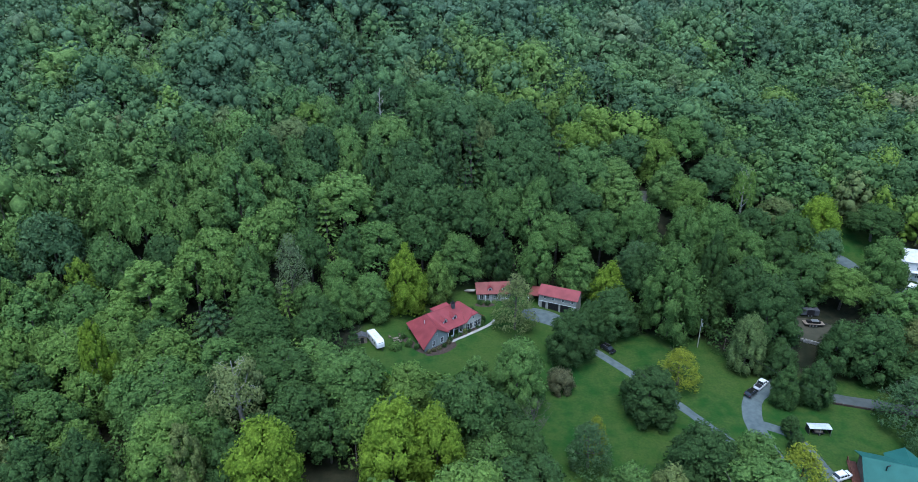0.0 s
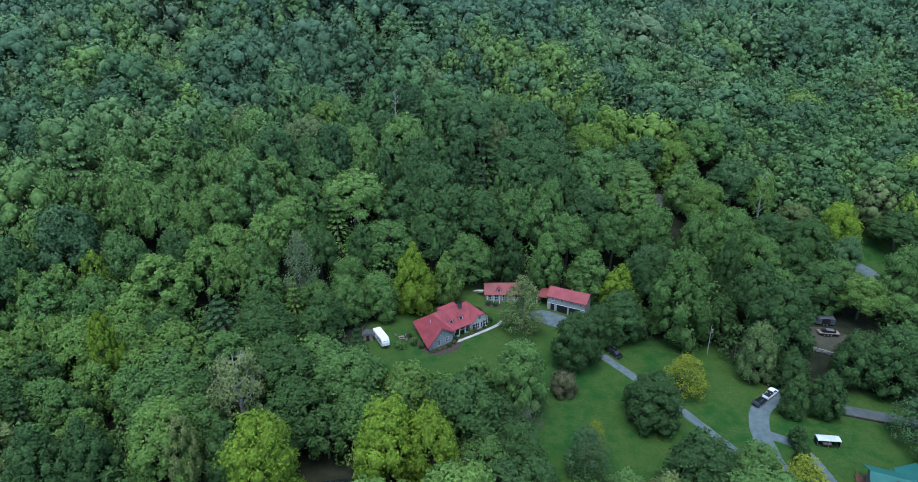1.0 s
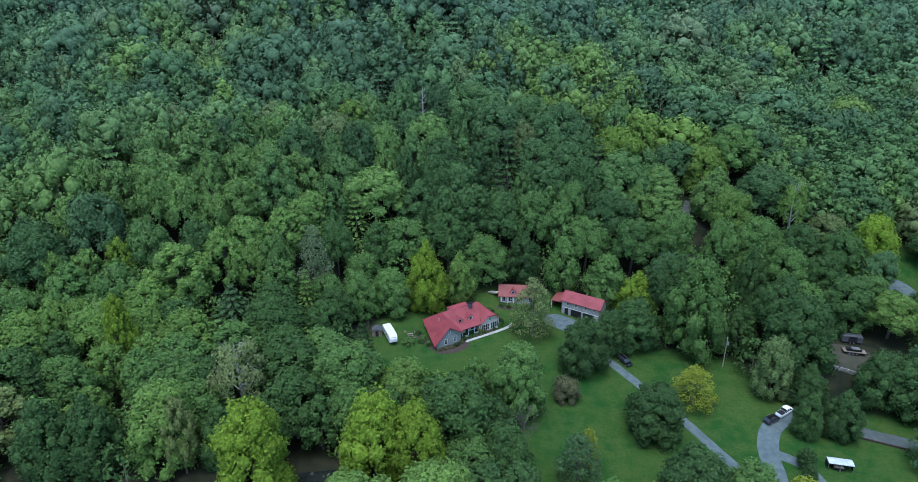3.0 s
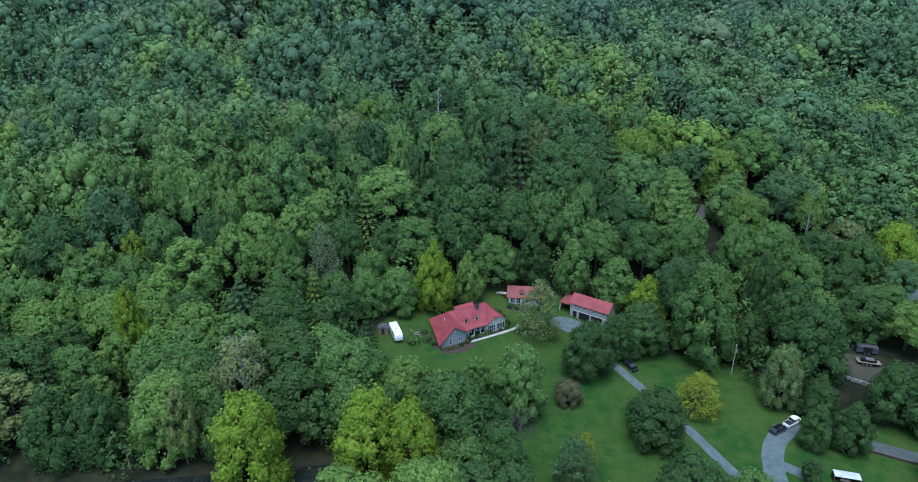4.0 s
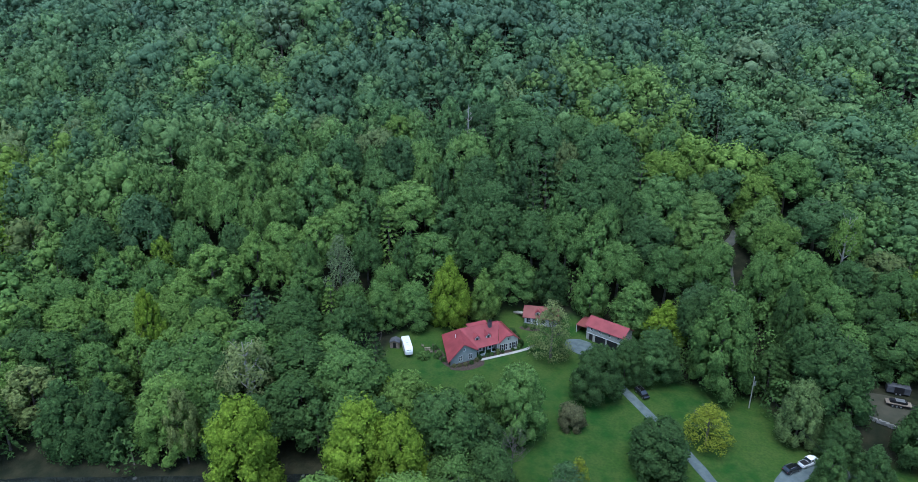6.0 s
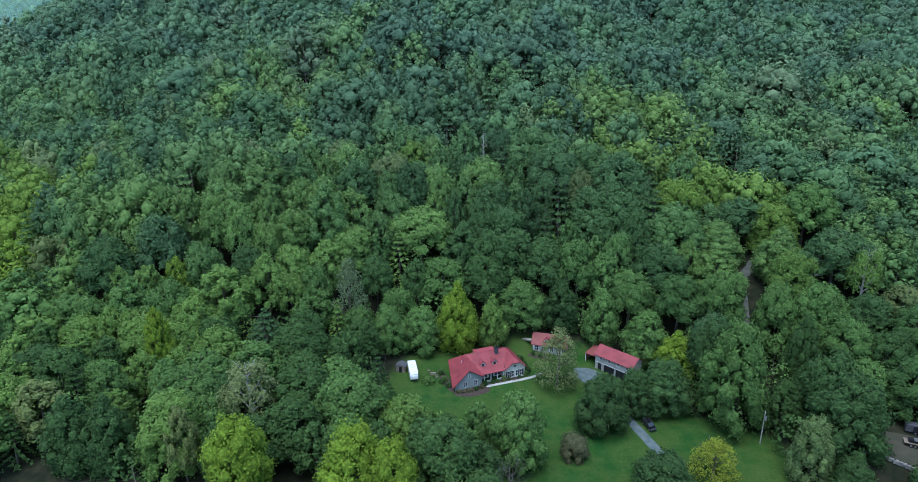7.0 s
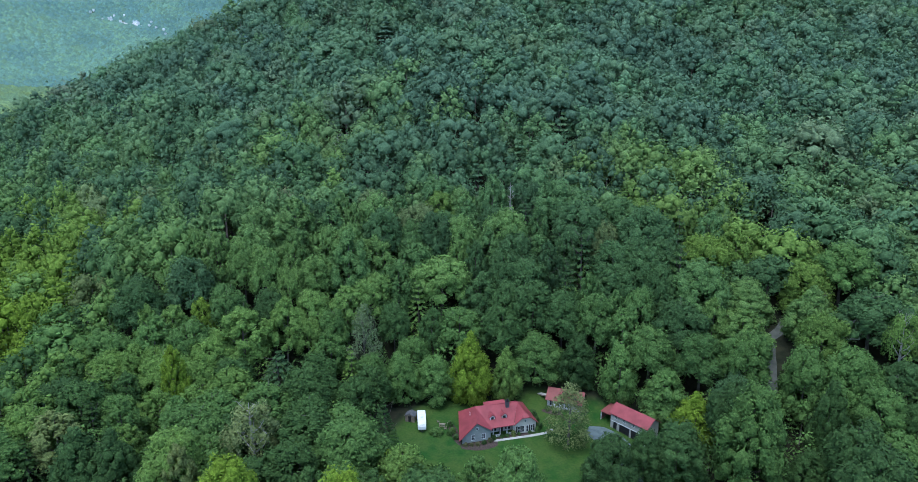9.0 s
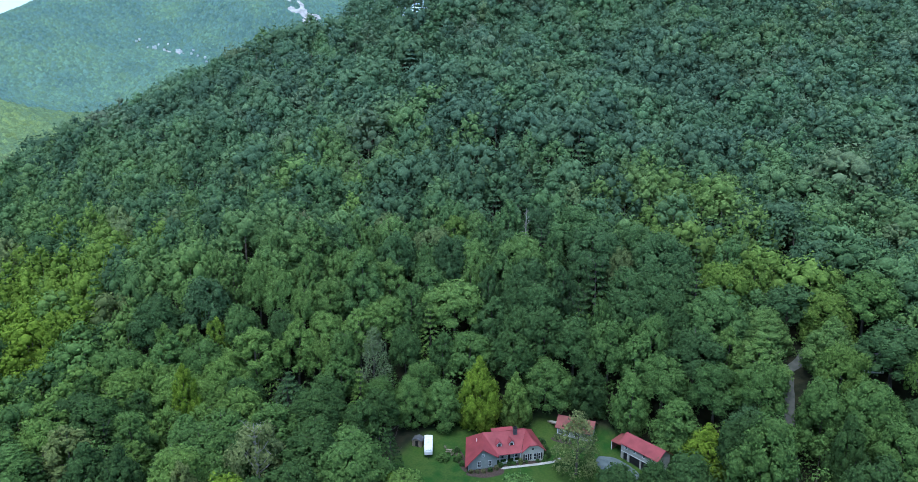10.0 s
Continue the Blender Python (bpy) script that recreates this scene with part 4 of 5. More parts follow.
def garage():
    """A two-storey garage with a red roof, doors below, and a lean-to at its side."""
    g = new("garage")
    g.matrix_world = pose(19.84, 142.33, 0.3, 0, 0, -25)
    tagged(g, "pale two-storey garage with a red metal roof", "garage")
    L, D = 9.4, 4.4
    bm = bmesh.new()
    block(bm, 0, 0, 1.80, L, 0.2, 3.75)
    block(bm, 0, 0, -0.5, 0.7, 0.2, 1.79)
    block(bm, 1.7, 0, -0.5, 2.3, 0.2, 1.79)
    block(bm, 5.0, 0, -0.5, 5.4, 0.2, 1.79)
    block(bm, 8.2, 0, -0.5, L, 0.2, 1.79)
    block(bm, 0, D - 0.2, -0.5, L, D, 3.75)
    part("wall", bm, "tan_siding", g)
    for x in (0, L - 0.2):
        bm = bmesh.new()
        a = [bm.verts.new(v) for v in ((x, 0.21, -0.5), (x, D - 0.21, -0.5), (x, D - 0.21, 3.75), (x, D / 2, 5.2), (x, 0.21, 3.75))]
        b = [bm.verts.new((v.co.x + 0.2, v.co.y, v.co.z)) for v in a]
        bm.faces.new(a)
        bm.faces.new(b[::-1])
        for i in range(5):
            bm.faces.new((a[i], b[i], b[(i + 1) % 5], a[(i + 1) % 5]))
        part("end_wall", bm, "tan_siding", g)
    for a, b in (((-0.4, -0.4, 3.7), (L + 0.4, -0.4, 3.7)), ((L + 0.4, D + 0.4, 3.7), (-0.4, D + 0.4, 3.7))):
        bm = bmesh.new()
        x0, x1 = a[0], b[0]
        seamed(bm, a, b, (x1, D / 2, 5.42), (x0, D / 2, 5.42), 0.7)
        part("roof", bm, "red_metal", g)
    for x0, x1 in ((2.3, 5.0), (5.4, 8.2)):
        d = new("garage_door")
        d.parent = g
        for k in range(4):
            box_part("door_panel", "black_paint", d, x0 + 0.02, 0.12, -0.4 + k * 0.55, x1 - 0.02, 0.17, 0.13 + k * 0.55)
    box_part("side_door", "black_paint", g, 0.72, 0.1, -0.4, 1.68, 0.16, 1.7)
    for x in (1.4, 3.6, 6.0, 8.3):
        window(g, x, -0.005, 2.75, 0.6, 0.6, panes=1, frame_mat="white_paint")
    bm = bmesh.new()
    block(bm, 0, -0.05, 1.82, L, -0.005, 1.96)
    part("trim_board", bm, "white_paint", g)
    lean = new("lean_to")
    lean.parent = g
    bm = bmesh.new()
    seamed(bm, (-3.2, 0.4, 2.6), (-0.05, 0.4, 2.75), (-0.05, 4.3, 3.5), (-3.2, 4.3, 3.3), 0.7)
    part("lean_to_roof", bm, "faded_red_metal", lean, "faded red lean-to roof")
    box_part("lean_to_wall", "brick", lean, -3.1, 4.0, -0.3, -0.05, 4.2, 3.2)
    box_part("lean_to_side", "brick", lean, -3.1, 0.6, -0.3, -2.95, 3.99, 2.55)
    for x in (-3.05, -0.2):
        box_part("lean_to_post", "white_paint", lean, x - 0.07, 0.5, -0.4, x + 0.07, 0.64, 2.55)
    return g


garage()


def cottage():
    """A small house with a red roof and dormers behind the lawn tree."""
    c = new("cottage")
    c.matrix_world = pose(4.6, 143.6, 1.0, 0, 0, 4)
    tagged(c, "small pale house with a red metal roof, behind the lawn", "house")
    L, D = 8.0, 4.8
    bm = bmesh.new()
    block(bm, 0, 0, -1.2, L, 0.2, 2.6)
    block(bm, 0, D - 0.2, -1.2, L, D, 2.6)
    for x in (0, L - 0.2):
        a = [bm.verts.new(v) for v in ((x, 0.21, -1.2), (x, D - 0.21, -1.2), (x, D - 0.21, 2.6), (x, D / 2, 4.1), (x, 0.21, 2.6))]
        b = [bm.verts.new((v.co.x + 0.2, v.co.y, v.co.z)) for v in a]
        bm.faces.new(a)
        bm.faces.new(b[::-1])
        for i in range(5):
            bm.faces.new((a[i], b[i], b[(i + 1) % 5], a[(i + 1) % 5]))
    part("wall", bm, "tan_siding", c)
    for a, b in (((-0.4, -0.6, 2.4), (L + 0.4, -0.6, 2.4)), ((L + 0.4, D + 0.6, 2.4), (-0.4, D + 0.6, 2.4))):
        bm = bmesh.new()
        seamed(bm, a, b, (b[0], D / 2, 4.3), (a[0], D / 2, 4.3), 0.7)
        part("roof", bm, "faded_red_metal", c)
    for x in (3.2, 6.6):
        d = new("dormer")
        d.parent = c
        d.matrix_basis = pose(x, 0.3, 2.75)
        bm = bmesh.new()
        prism(bm, [(-0.5, 0), (0.5, 0), (0.5, 0.7), (0, 1.1), (-0.5, 0.7)], 0, 1.9)
        part("dormer_wall", bm, "white_paint", d)
        bm = bmesh.new()
        sheet(bm, [(-0.7, -0.2, 0.66), (0, -0.2, 1.22), (0, 2.2, 1.22), (-0.7, 1.4, 0.66)], 0.07)
        sheet(bm, [(0, -0.2, 1.22), (0.7, -0.2, 0.66), (0.7, 1.4, 0.66), (0, 2.2, 1.22)], 0.07)
        part("dormer_roof", bm, "red_metal", d)
        box_part("dormer_window", "glass", d, -0.28, -0.03, 0.12, 0.28, -0.005, 0.7)
    box_part("porch_floor", "wood", c, 0.3, -1.0, -0.9, 3.4, -0.01, 0.1)
    for x in (0.4, 1.9, 3.3):
        box_part("porch_post", "white_paint", c, x - 0.07, -0.95, 0.1, x + 0.07, -0.81, 2.3)
    window(c, 1.0, -0.005, 0.8, 0.8, 1.2)
    window(c, 2.6, -0.005, 0.8, 0.8, 1.2)
    window(c, 4.6, -0.005, 0.8, 0.8, 1.2)
    window(c, 7.5, -0.005, 0.8, 0.8, 1.2)
    return c


cottage()
patch("cottage_bed", 6.3, 141.9, 2.6, 0.9, "mulch", 0.12, 4, "dark planted bed before the small house", "flower bed", 3)
# a leaning plank ramp behind
ramp = new("footbridge")
ramp.matrix_world = pose(2.2, 146.3, float(land(2.2, 146.3)) + 0.3, 0, 0, -30) @ pose(0, 0, 0, 0, -14, 0)
tagged(ramp, "pale weathered plank footbridge beside the small house", "footbridge")
for k in range(11):
    box_part("plank", "pale_siding", ramp, 0.4 * k - 2.2, -0.5, 0.0, 0.4 * k - 1.84, 0.5, 0.06)
for y in (-0.5, 0.44):
    box_part("beam", "wood", ramp, -2.2, y, -0.3, 2.2, y + 0.07, -0.005)


# ---- vehicles ----
def loft(bm, sections):
    """A body through cross-sections: x and a closed ring of (y, z)."""
    rings = [[bm.verts.new((x, y, z)) for y, z in ring] for x, ring in sections]
    n = len(rings[0])
    for a, b in zip(rings, rings[1:]):
        for i in range(n):
            bm.faces.new((a[i], a[(i + 1) % n], b[(i + 1) % n], b[i]))
    bm.faces.new(rings[0][::-1])
    bm.faces.new(rings[-1])
    bmesh.ops.recalc_face_normals(bm, faces=bm.faces)


def wheels(root, places, radius=0.36, width=0.24):
    for x, y in places:
        w = new("wheel")
        w.parent = root
        w.matrix_basis = pose(x, y, radius)
        bm = bmesh.new()
        rod(bm, (0, -width / 2, 0), (0, width / 2, 0), radius, sides=18)
        part("tyre", bm, "rubber", w)
        bm = bmesh.new()
        rod(bm, (0, -width / 2 - 0.012, 0), (0, width / 2 + 0.012, 0), radius * 0.6, sides=14)
        part("rim", bm, "steel", w)


def ring(w, z0, z1, tuck=0.08):
    return [(-w, z0 + 0.1), (-w + 0.05, z0), (w - 0.05, z0), (w, z0 + 0.1), (w, z1 - 0.12), (w - tuck, z1), (-w + tuck, z1), (-w, z1 - 0.12)]


def car(x, y, turn, paint, label, kind="suv", z=None):
    c = new("pickup_truck" if kind == "pickup" else "car")
    gz = drape(x, y) + 0.05 if z is None else z
    # sits on the slope of the land
    a = radians(turn)
    fx, fy = math.cos(a), math.sin(a)
    nose = math.degrees(math.atan2(drape(x + fx * 1.4, y + fy * 1.4) - drape(x - fx * 1.4, y - fy * 1.4), 2.8))
    lean = math.degrees(math.atan2(drape(x - fy * 0.8, y + fx * 0.8) - drape(x + fy * 0.8, y - fx * 0.8), 1.6))
    c.matrix_world = Matrix.Translation((x, y, gz)) @ pose(0, 0, 0, 0, 0, turn) @ pose(0, 0, 0, lean, -nose, 0)
    UNSCALED.append(c)
    tagged(c, label, "truck" if kind == "pickup" else "car", "parked vehicles")
    L = 2.85 if kind == "pickup" else 2.35
    W = 0.96
    bm = bmesh.new()
    loft(bm, [(-L, ring(W - 0.12, 0.4, 0.85)), (-L + 0.12, ring(W - 0.02, 0.3, 1.02)), (-0.8, ring(W, 0.28, 1.06)), (0.9, ring(W, 0.28, 1.06)), (L - 0.35, ring(W - 0.04, 0.3, 0.98)), (L - 0.05, ring(W - 0.14, 0.36, 0.8))])
    for f in bm.faces:
        f.smooth = False
    part("body", bm, paint, c)
    if kind == "pickup":
        cab0, cab1 = -0.75, 1.55
        bm = bmesh.new()
        loft(bm, [(cab0, ring(W - 0.04, 1.0, 1.1)), (cab0 + 0.15, ring(W - 0.15, 1.0, 1.82, 0.12)), (cab1 - 0.7, ring(W - 0.15, 1.0, 1.84, 0.12)), (cab1 + 0.15, ring(W - 0.05, 1.0, 1.08))])
        part("cabin", bm, "glass", c, "dark glazed cabin")
        box_part("roof", paint, c, cab0 + 0.12, -W + 0.22, 1.78, cab1 - 0.62, W - 0.22, 1.88, bevel=0.04)
        for s in (-1, 1):
            for xx in (cab0 + 0.12, 0.35):
                box_part("pillar", paint, c, xx - 0.06, s * (W - 0.13) - 0.03, 1.0, xx + 0.06, s * (W - 0.13) + 0.03, 1.8)
        box_part("bed", "black_paint", c, -L + 0.2, -W + 0.16, 0.95, -0.85, W - 0.16, 1.075, label="black bed liner")
        wheels(c, [(sx * 1.75, sy * (W - 0.13)) for sx in (-1, 1) for sy in (-1, 1)], 0.40)
    else:
        bm = bmesh.new()
        loft(bm, [(-L + 0.1, ring(W - 0.05, 1.0, 1.15)), (-L + 0.45, ring(W - 0.14, 1.0, 1.62, 0.12)), (0.35, ring(W - 0.14, 1.0, 1.66, 0.12)), (1.2, ring(W - 0.06, 1.0, 1.1))])
        part("cabin", bm, "glass", c, "dark glazed cabin")
        box_part("roof", paint, c, -L + 0.42, -W + 0.2, 1.6, 0.32, W - 0.2, 1.72, bevel=0.05)
        for s in (-1, 1):
            box_part("roof_rail", "steel", c, -L + 0.6, s * (W - 0.3) - 0.02, 1.72, 0.2, s * (W - 0.3) + 0.02, 1.77)
            for xx in (-L + 0.5, -0.75, 0.2):
                box_part("pillar", paint, c, xx - 0.06, s * (W - 0.11) - 0.03, 1.0, xx + 0.06, s * (W - 0.11) + 0.03, 1.62)
        wheels(c, [(sx * 1.42, sy * (W - 0.13)) for sx in (-1, 1) for sy in (-1, 1)])
    for s in (-1, 1):
        box_part("headlight", "steel", c, L - 0.25, s * 0.68 - 0.16, 0.68, L - 0.08, s * 0.68 + 0.16, 0.82, bevel=0.02)
        box_part("tail_light", "red_metal", c, -L - 0.02, s * 0.74 - 0.08, 0.7, -L + 0.1, s * 0.74 + 0.08, 0.95, bevel=0.02)
        box_part("mirror", paint, c, 0.85, s * (W + 0.08) - 0.1, 1.0, 1.0, s * (W + 0.08) + 0.1, 1.18, bevel=0.03)
    return c


car(63.3, 113.6, 42, "white_car_paint", "white pickup truck with a black bed on the gravel road", "pickup")
car(60.0, 110.6, 40, "black_car_paint", "black sport utility car parked on the gravel road's edge")
car(33.4, 124.5, -52, "black_car_paint", "black sport utility car on the driveway under trees")
car(67.0, 88.4, 20, "white_car_paint", "white car parked by the green-roofed house")


def trailer_home():
    """A white travel trailer parked on the grass."""
    x, y = -18.3, 123.6
    t = new("travel_trailer")
    t.matrix_world = pose(x, y, drape(x, y) + 0.02, 0, 0, -60)
    UNSCALED.append(t)
    tagged(t, "white travel trailer parked on the grass", "trailer")
    bm = bmesh.new()
    loft(bm, [(-4.2, ring(1.05, 0.9, 2.3, 0.3)), (-4.0, ring(1.2, 0.6, 2.85, 0.25)), (2.6, ring(1.2, 0.55, 2.9, 0.25)), (3.2, ring(1.15, 0.6, 2.3, 0.3)), (3.5, ring(1.05, 0.8, 1.7, 0.3))])
    part("body", bm, "white_paint", t)
    box_part("roof_vent", "white_paint", t, -1.8, -0.25, 2.9, -1.3, 0.25, 3.02, bevel=0.03)
    box_part("roof_vent", "white_paint", t, 0.9, -0.25, 2.9, 1.4, 0.25, 3.02, bevel=0.03)
    box_part("air_conditioner", "white_paint", t, -0.5, -0.4, 2.9, 0.4, 0.4, 3.15, bevel=0.06)
    for xx in (-2.4, 0.2, 1.8):
        for s in (-1, 1):
            box_part("window", "glass", t, xx - 0.4, s * 1.205 - 0.012, 1.5, xx + 0.4, s * 1.205 + 0.012, 2.1)
    box_part("stripe", "steel", t, -3.2, -1.215, 1.1, 2.6, -1.2, 1.2, label="gray stripe")
    box_part("front_window", "glass", t, 3.22, -0.7, 1.85, 3.3, 0.7, 2.2)
    wheels(t, [(dx, s * 1.05) for dx in (-0.9, -0.1) for s in (-1, 1)], 0.36, 0.22)
    bm = bmesh.new()
    rod(bm, (3.3, 0.5, 0.6), (4.4, 0, 0.5), 0.05)
    rod(bm, (3.3, -0.5, 0.6), (4.4, 0, 0.5), 0.05)
    rod(bm, (4.3, 0, 0.0), (4.3, 0, 0.8), 0.04)
    part("hitch", bm, "black_paint", t)
    return t


trailer_home()


def garden_shed(x, y, turn):
    """A low weathered shed with a shallow pitched roof."""
    t = new("shed")
    t.matrix_world = pose(x, y, drape(x, y), 0, 0, turn)
    UNSCALED.append(t)
    tagged(t, "small weathered gray wooden shed behind the travel trailer", "shed")
    bm = bmesh.new()
    prism(bm, [(-1.4, -0.2), (1.4, -0.2), (1.4, 1.9), (0, 2.5), (-1.4, 1.9)], -1.2, 1.2)
    part("wall", bm, "wood", t)
    for k in (-1, 1):
        bm = bmesh.new()
        sheet(bm, [(k * 1.6, -1.4, 1.86), (0, -1.4, 2.6), (0, 1.4, 2.6), (k * 1.6, 1.4, 1.86)], 0.07)
        part("roof", bm, "dark_shingle", t)
    box_part("door", "black_paint", t, -0.45, -1.23, 0.0, 0.45, -1.205, 1.8)


garden_shed(-21.6, 124.6, 12)


def picnic_table(x, y, turn):
    t = new("picnic_table")
    t.matrix_world = pose(x, y, drape(x, y), 0, 0, turn)
    UNSCALED.append(t)
    tagged(t, "weathered wooden picnic table on the grass", "table")
    for k in range(5):
        box_part("board", "wood", t, -0.9, -0.375 + k * 0.15, 0.72, 0.9, -0.24 + k * 0.15, 0.76)
    for s in (-1, 1):
        box_part("bench", "wood", t, -0.9, s * 0.72 - 0.14, 0.42, 0.9, s * 0.72 + 0.14, 0.46)
        bm = bmesh.new()
        rod(bm, (s * 0.6, -0.75, 0), (s * 0.6, -0.2, 0.72), 0.05, sides=4)
        rod(bm, (s * 0.6, 0.75, 0), (s * 0.6, 0.2, 0.72), 0.05, sides=4)
        rod(bm, (s * 0.6, -0.8, 0.4), (s * 0.6, 0.8, 0.4), 0.05, sides=4)
        part("leg_frame", bm, "wood", t)


picnic_table(-14.2, 125.6, 20)


def lawn_chair(x, y, turn):
    t = new("lawn_chair")
    t.matrix_world = pose(x, y, drape(x, y), 0, 0, turn)
    UNSCALED.append(t)
    tagged(t, "weathered wooden lawn chair by the picnic table", "chair", "chairs on the lawn")
    bm = bmesh.new()
    for k in range(4):
        block(bm, -0.3, -0.3 + k * 0.15, 0.36, 0.3, -0.18 + k * 0.15, 0.4)
    part("seat", bm, "wood", t)
    bm = bmesh.new()
    for k in range(4):
        block(bm, -0.3 + k * 0.155, 0.32, 0.4, -0.17 + k * 0.155, 0.37, 1.0)
    part("backrest", bm, "wood", t)
    for sx in (-1, 1):
        for yy in (-0.28, 0.28):
            box_part("leg", "wood", t, sx * 0.28 - 0.03, yy - 0.03, 0, sx * 0.28 + 0.03, yy + 0.03, 0.36)
        box_part("armrest", "wood", t, sx * 0.36 - 0.06, -0.32, 0.55, sx * 0.36 + 0.06, 0.32, 0.59)


lawn_chair(-15.6, 126.4, 120)
lawn_chair(-13.2, 126.8, 200)
lawn_chair(-13.0, 124.8, 320)
tree(-14.0, 122.4, 1.5, 1.5, "bush", "mid", "on the lawn beside the house", False, "bushes on the lawn")
tree(-11.3, 123.6, 1.0, 0.8, "bush", "dark", "on the lawn beside the house", False, "bushes on the lawn")
for n, (lx, ly, hh, rr, sh) in enumerate([(0.7, -0.8, 0.8, 0.6, "plum"), (1.9, -1.1, 0.7, 0.6, "plum"), (3.3, -1.2, 0.8, 0.6, "plum"), (4.8, -1.1, 0.9, 0.6, "deep"), (6.2, -0.8, 1.1, 0.6, "plum"), (7.3, -0.1, 1.2, 0.6, "dark"), (-0.6, 2.0, 1.2, 0.7, "dark"), (-0.7, 4.5, 1.3, 0.8, "mid"), (-0.6, 7.0, 1.3, 0.8, "dark"), (9.2, 0.1, 0.8, 0.6, "deep"), (10.4, 0.1, 0.8, 0.6, "dark"), (11.9, 0.0, 1.5, 0.6, "olive"), (13.2, 0.0, 0.8, 0.5, "dark"), (15.8, 0.0, 0.8, 0.5, "dark"), (17.6, 0.4, 1.2, 0.7, "mid"), (18.6, 1.4, 1.5, 0.9, "deep"), (18.6, 3.6, 1.6, 1.0, "dark"), (18.8, 6.0, 1.6, 1.1, "deep")]):
    tree(*local(lx, ly), hh, rr, "bush", sh, "planted along the house wall", False, "shrubs by the house")
for bx, by, hh, rr in [(5.2, 142.2, 1.2, 0.8), (7.0, 142.0, 1.0, 0.8), (12.8, 142.6, 1.5, 1.0)]:
    tree(bx, by, hh, rr, "bush", "dark", "planted before the small house", False, "shrubs by the house")


# ---- along the road ----
def utility_pole(x, y, top):
    p = new("utility_pole")
    z = drape(x, y)
    p.location = (x, y, z)
    tagged(p, "weathered gray wooden utility pole at the lawn's edge", "pole")
    bm = bmesh.new()
    rod(bm, (0, 0, -0.5), (0, 0, top), 0.12, 0.085)
    part("shaft", bm, "pale_bark", p)
    bm = bmesh.new()
    rod(bm, (0.3, 0, top - 1.7), (0.3, 0, top - 0.9), 0.17, sides=12)
    part("transformer", bm, "steel", p, "gray transformer can")
    box_part("bracket", "steel", p, 0.0, -0.05, top - 1.4, 0.3, 0.05, top - 1.3)
    bm = bmesh.new()
    rod(bm, (0, 0, top), (0, 0, top + 0.3), 0.05)
    part("insulator", bm, "white_paint", p)
    return Vector((x, y, z + top))


top = utility_pole(54.5, 127.2, 7.2)


def cable(name, a, b, sag, label):
    bm = bmesh.new()
    last = None
    for k in range(25):
        t = k / 24
        p = Vector(a).lerp(Vector(b), t) - Vector((0, 0, sag * 4 * t * (1 - t)))
        if last is not None:
            rod(bm, last, p, 0.025, sides=4)
        last = p
    tagged(part(name, bm, "black_paint"), label, "cable")


cable("power_cable", top, (68.5, 101.0, 4.0), 1.4, "thin black power cable hanging from the utility pole")
cable("power_cable", top, (46.0, 170.0, 24.0), 2.0, "thin black power cable hanging from the utility pole")


surface("weathered_white", (0.34, 0.37, 0.38), (0.50, 0.53, 0.54), 0.9, 0.6)


def carport(x, y, turn):
    c = new("carport")
    c.matrix_world = pose(x, y, drape(x, y), 0, 0, turn)
    UNSCALED.append(c)
    tagged(c, "small open carport with a white metal roof", "carport")
    bm = bmesh.new()
    n = 8
    for k in range(n):
        a, b = math.pi * (0.15 + 0.7 * k / n), math.pi * (0.15 + 0.7 * (k + 1) / n)
        y0, y1 = -1.15 * math.cos(a) / 0.89, -1.15 * math.cos(b) / 0.89
        z0, z1 = 1.75 + 0.4 * math.sin(a), 1.75 + 0.4 * math.sin(b)
        sheet(bm, [(-2.7, y0, z0), (2.7, y0, z0), (2.7, y1, z1), (-2.7, y1, z1)], 0.04)
    part("roof", bm, "weathered_white", c)
    for xx in (-2.6, 0, 2.6):
        for yy in (-1.05, 1.05):
            box_part("post", "steel", c, xx - 0.04, yy - 0.04, -0.2, xx + 0.04, yy + 0.04, 1.95)
    # Black panels added to imitate the shade inside the open carport.
    box_part("back_panel", "black_paint", c, -2.6, 1.10, 0.1, 2.6, 1.14, 1.9)
    for xx in (-2.66, 2.62):
        box_part("side_panel", "black_paint", c, xx, -1.0, 0.1, xx + 0.04, 1.0, 1.9)
    return c


carport(68.4, 99.8, -4)
# Trailer added to fill the dark space under the carport roof.
mower = new("utility_trailer")
mower.matrix_world = pose(68.3, 99.6, drape(68.3, 99.6), 0, 0, -4)
UNSCALED.append(mower)
tagged(mower, "dark loaded utility trailer under the white carport", "trailer")
box_part("bed", "black_paint", mower, -1.4, -0.8, 0.45, 1.4, 0.8, 0.6, bevel=0.02)
box_part("load", "wood", mower, -1.1, -0.6, 0.6, 0.9, 0.6, 1.1, bevel=0.08)
wheels(mower, [(0.0, -0.95), (0.0, 0.95)], 0.32, 0.2)


surface("deck_stain", (0.10, 0.042, 0.028), (0.15, 0.065, 0.045), 0.8, 0.8)


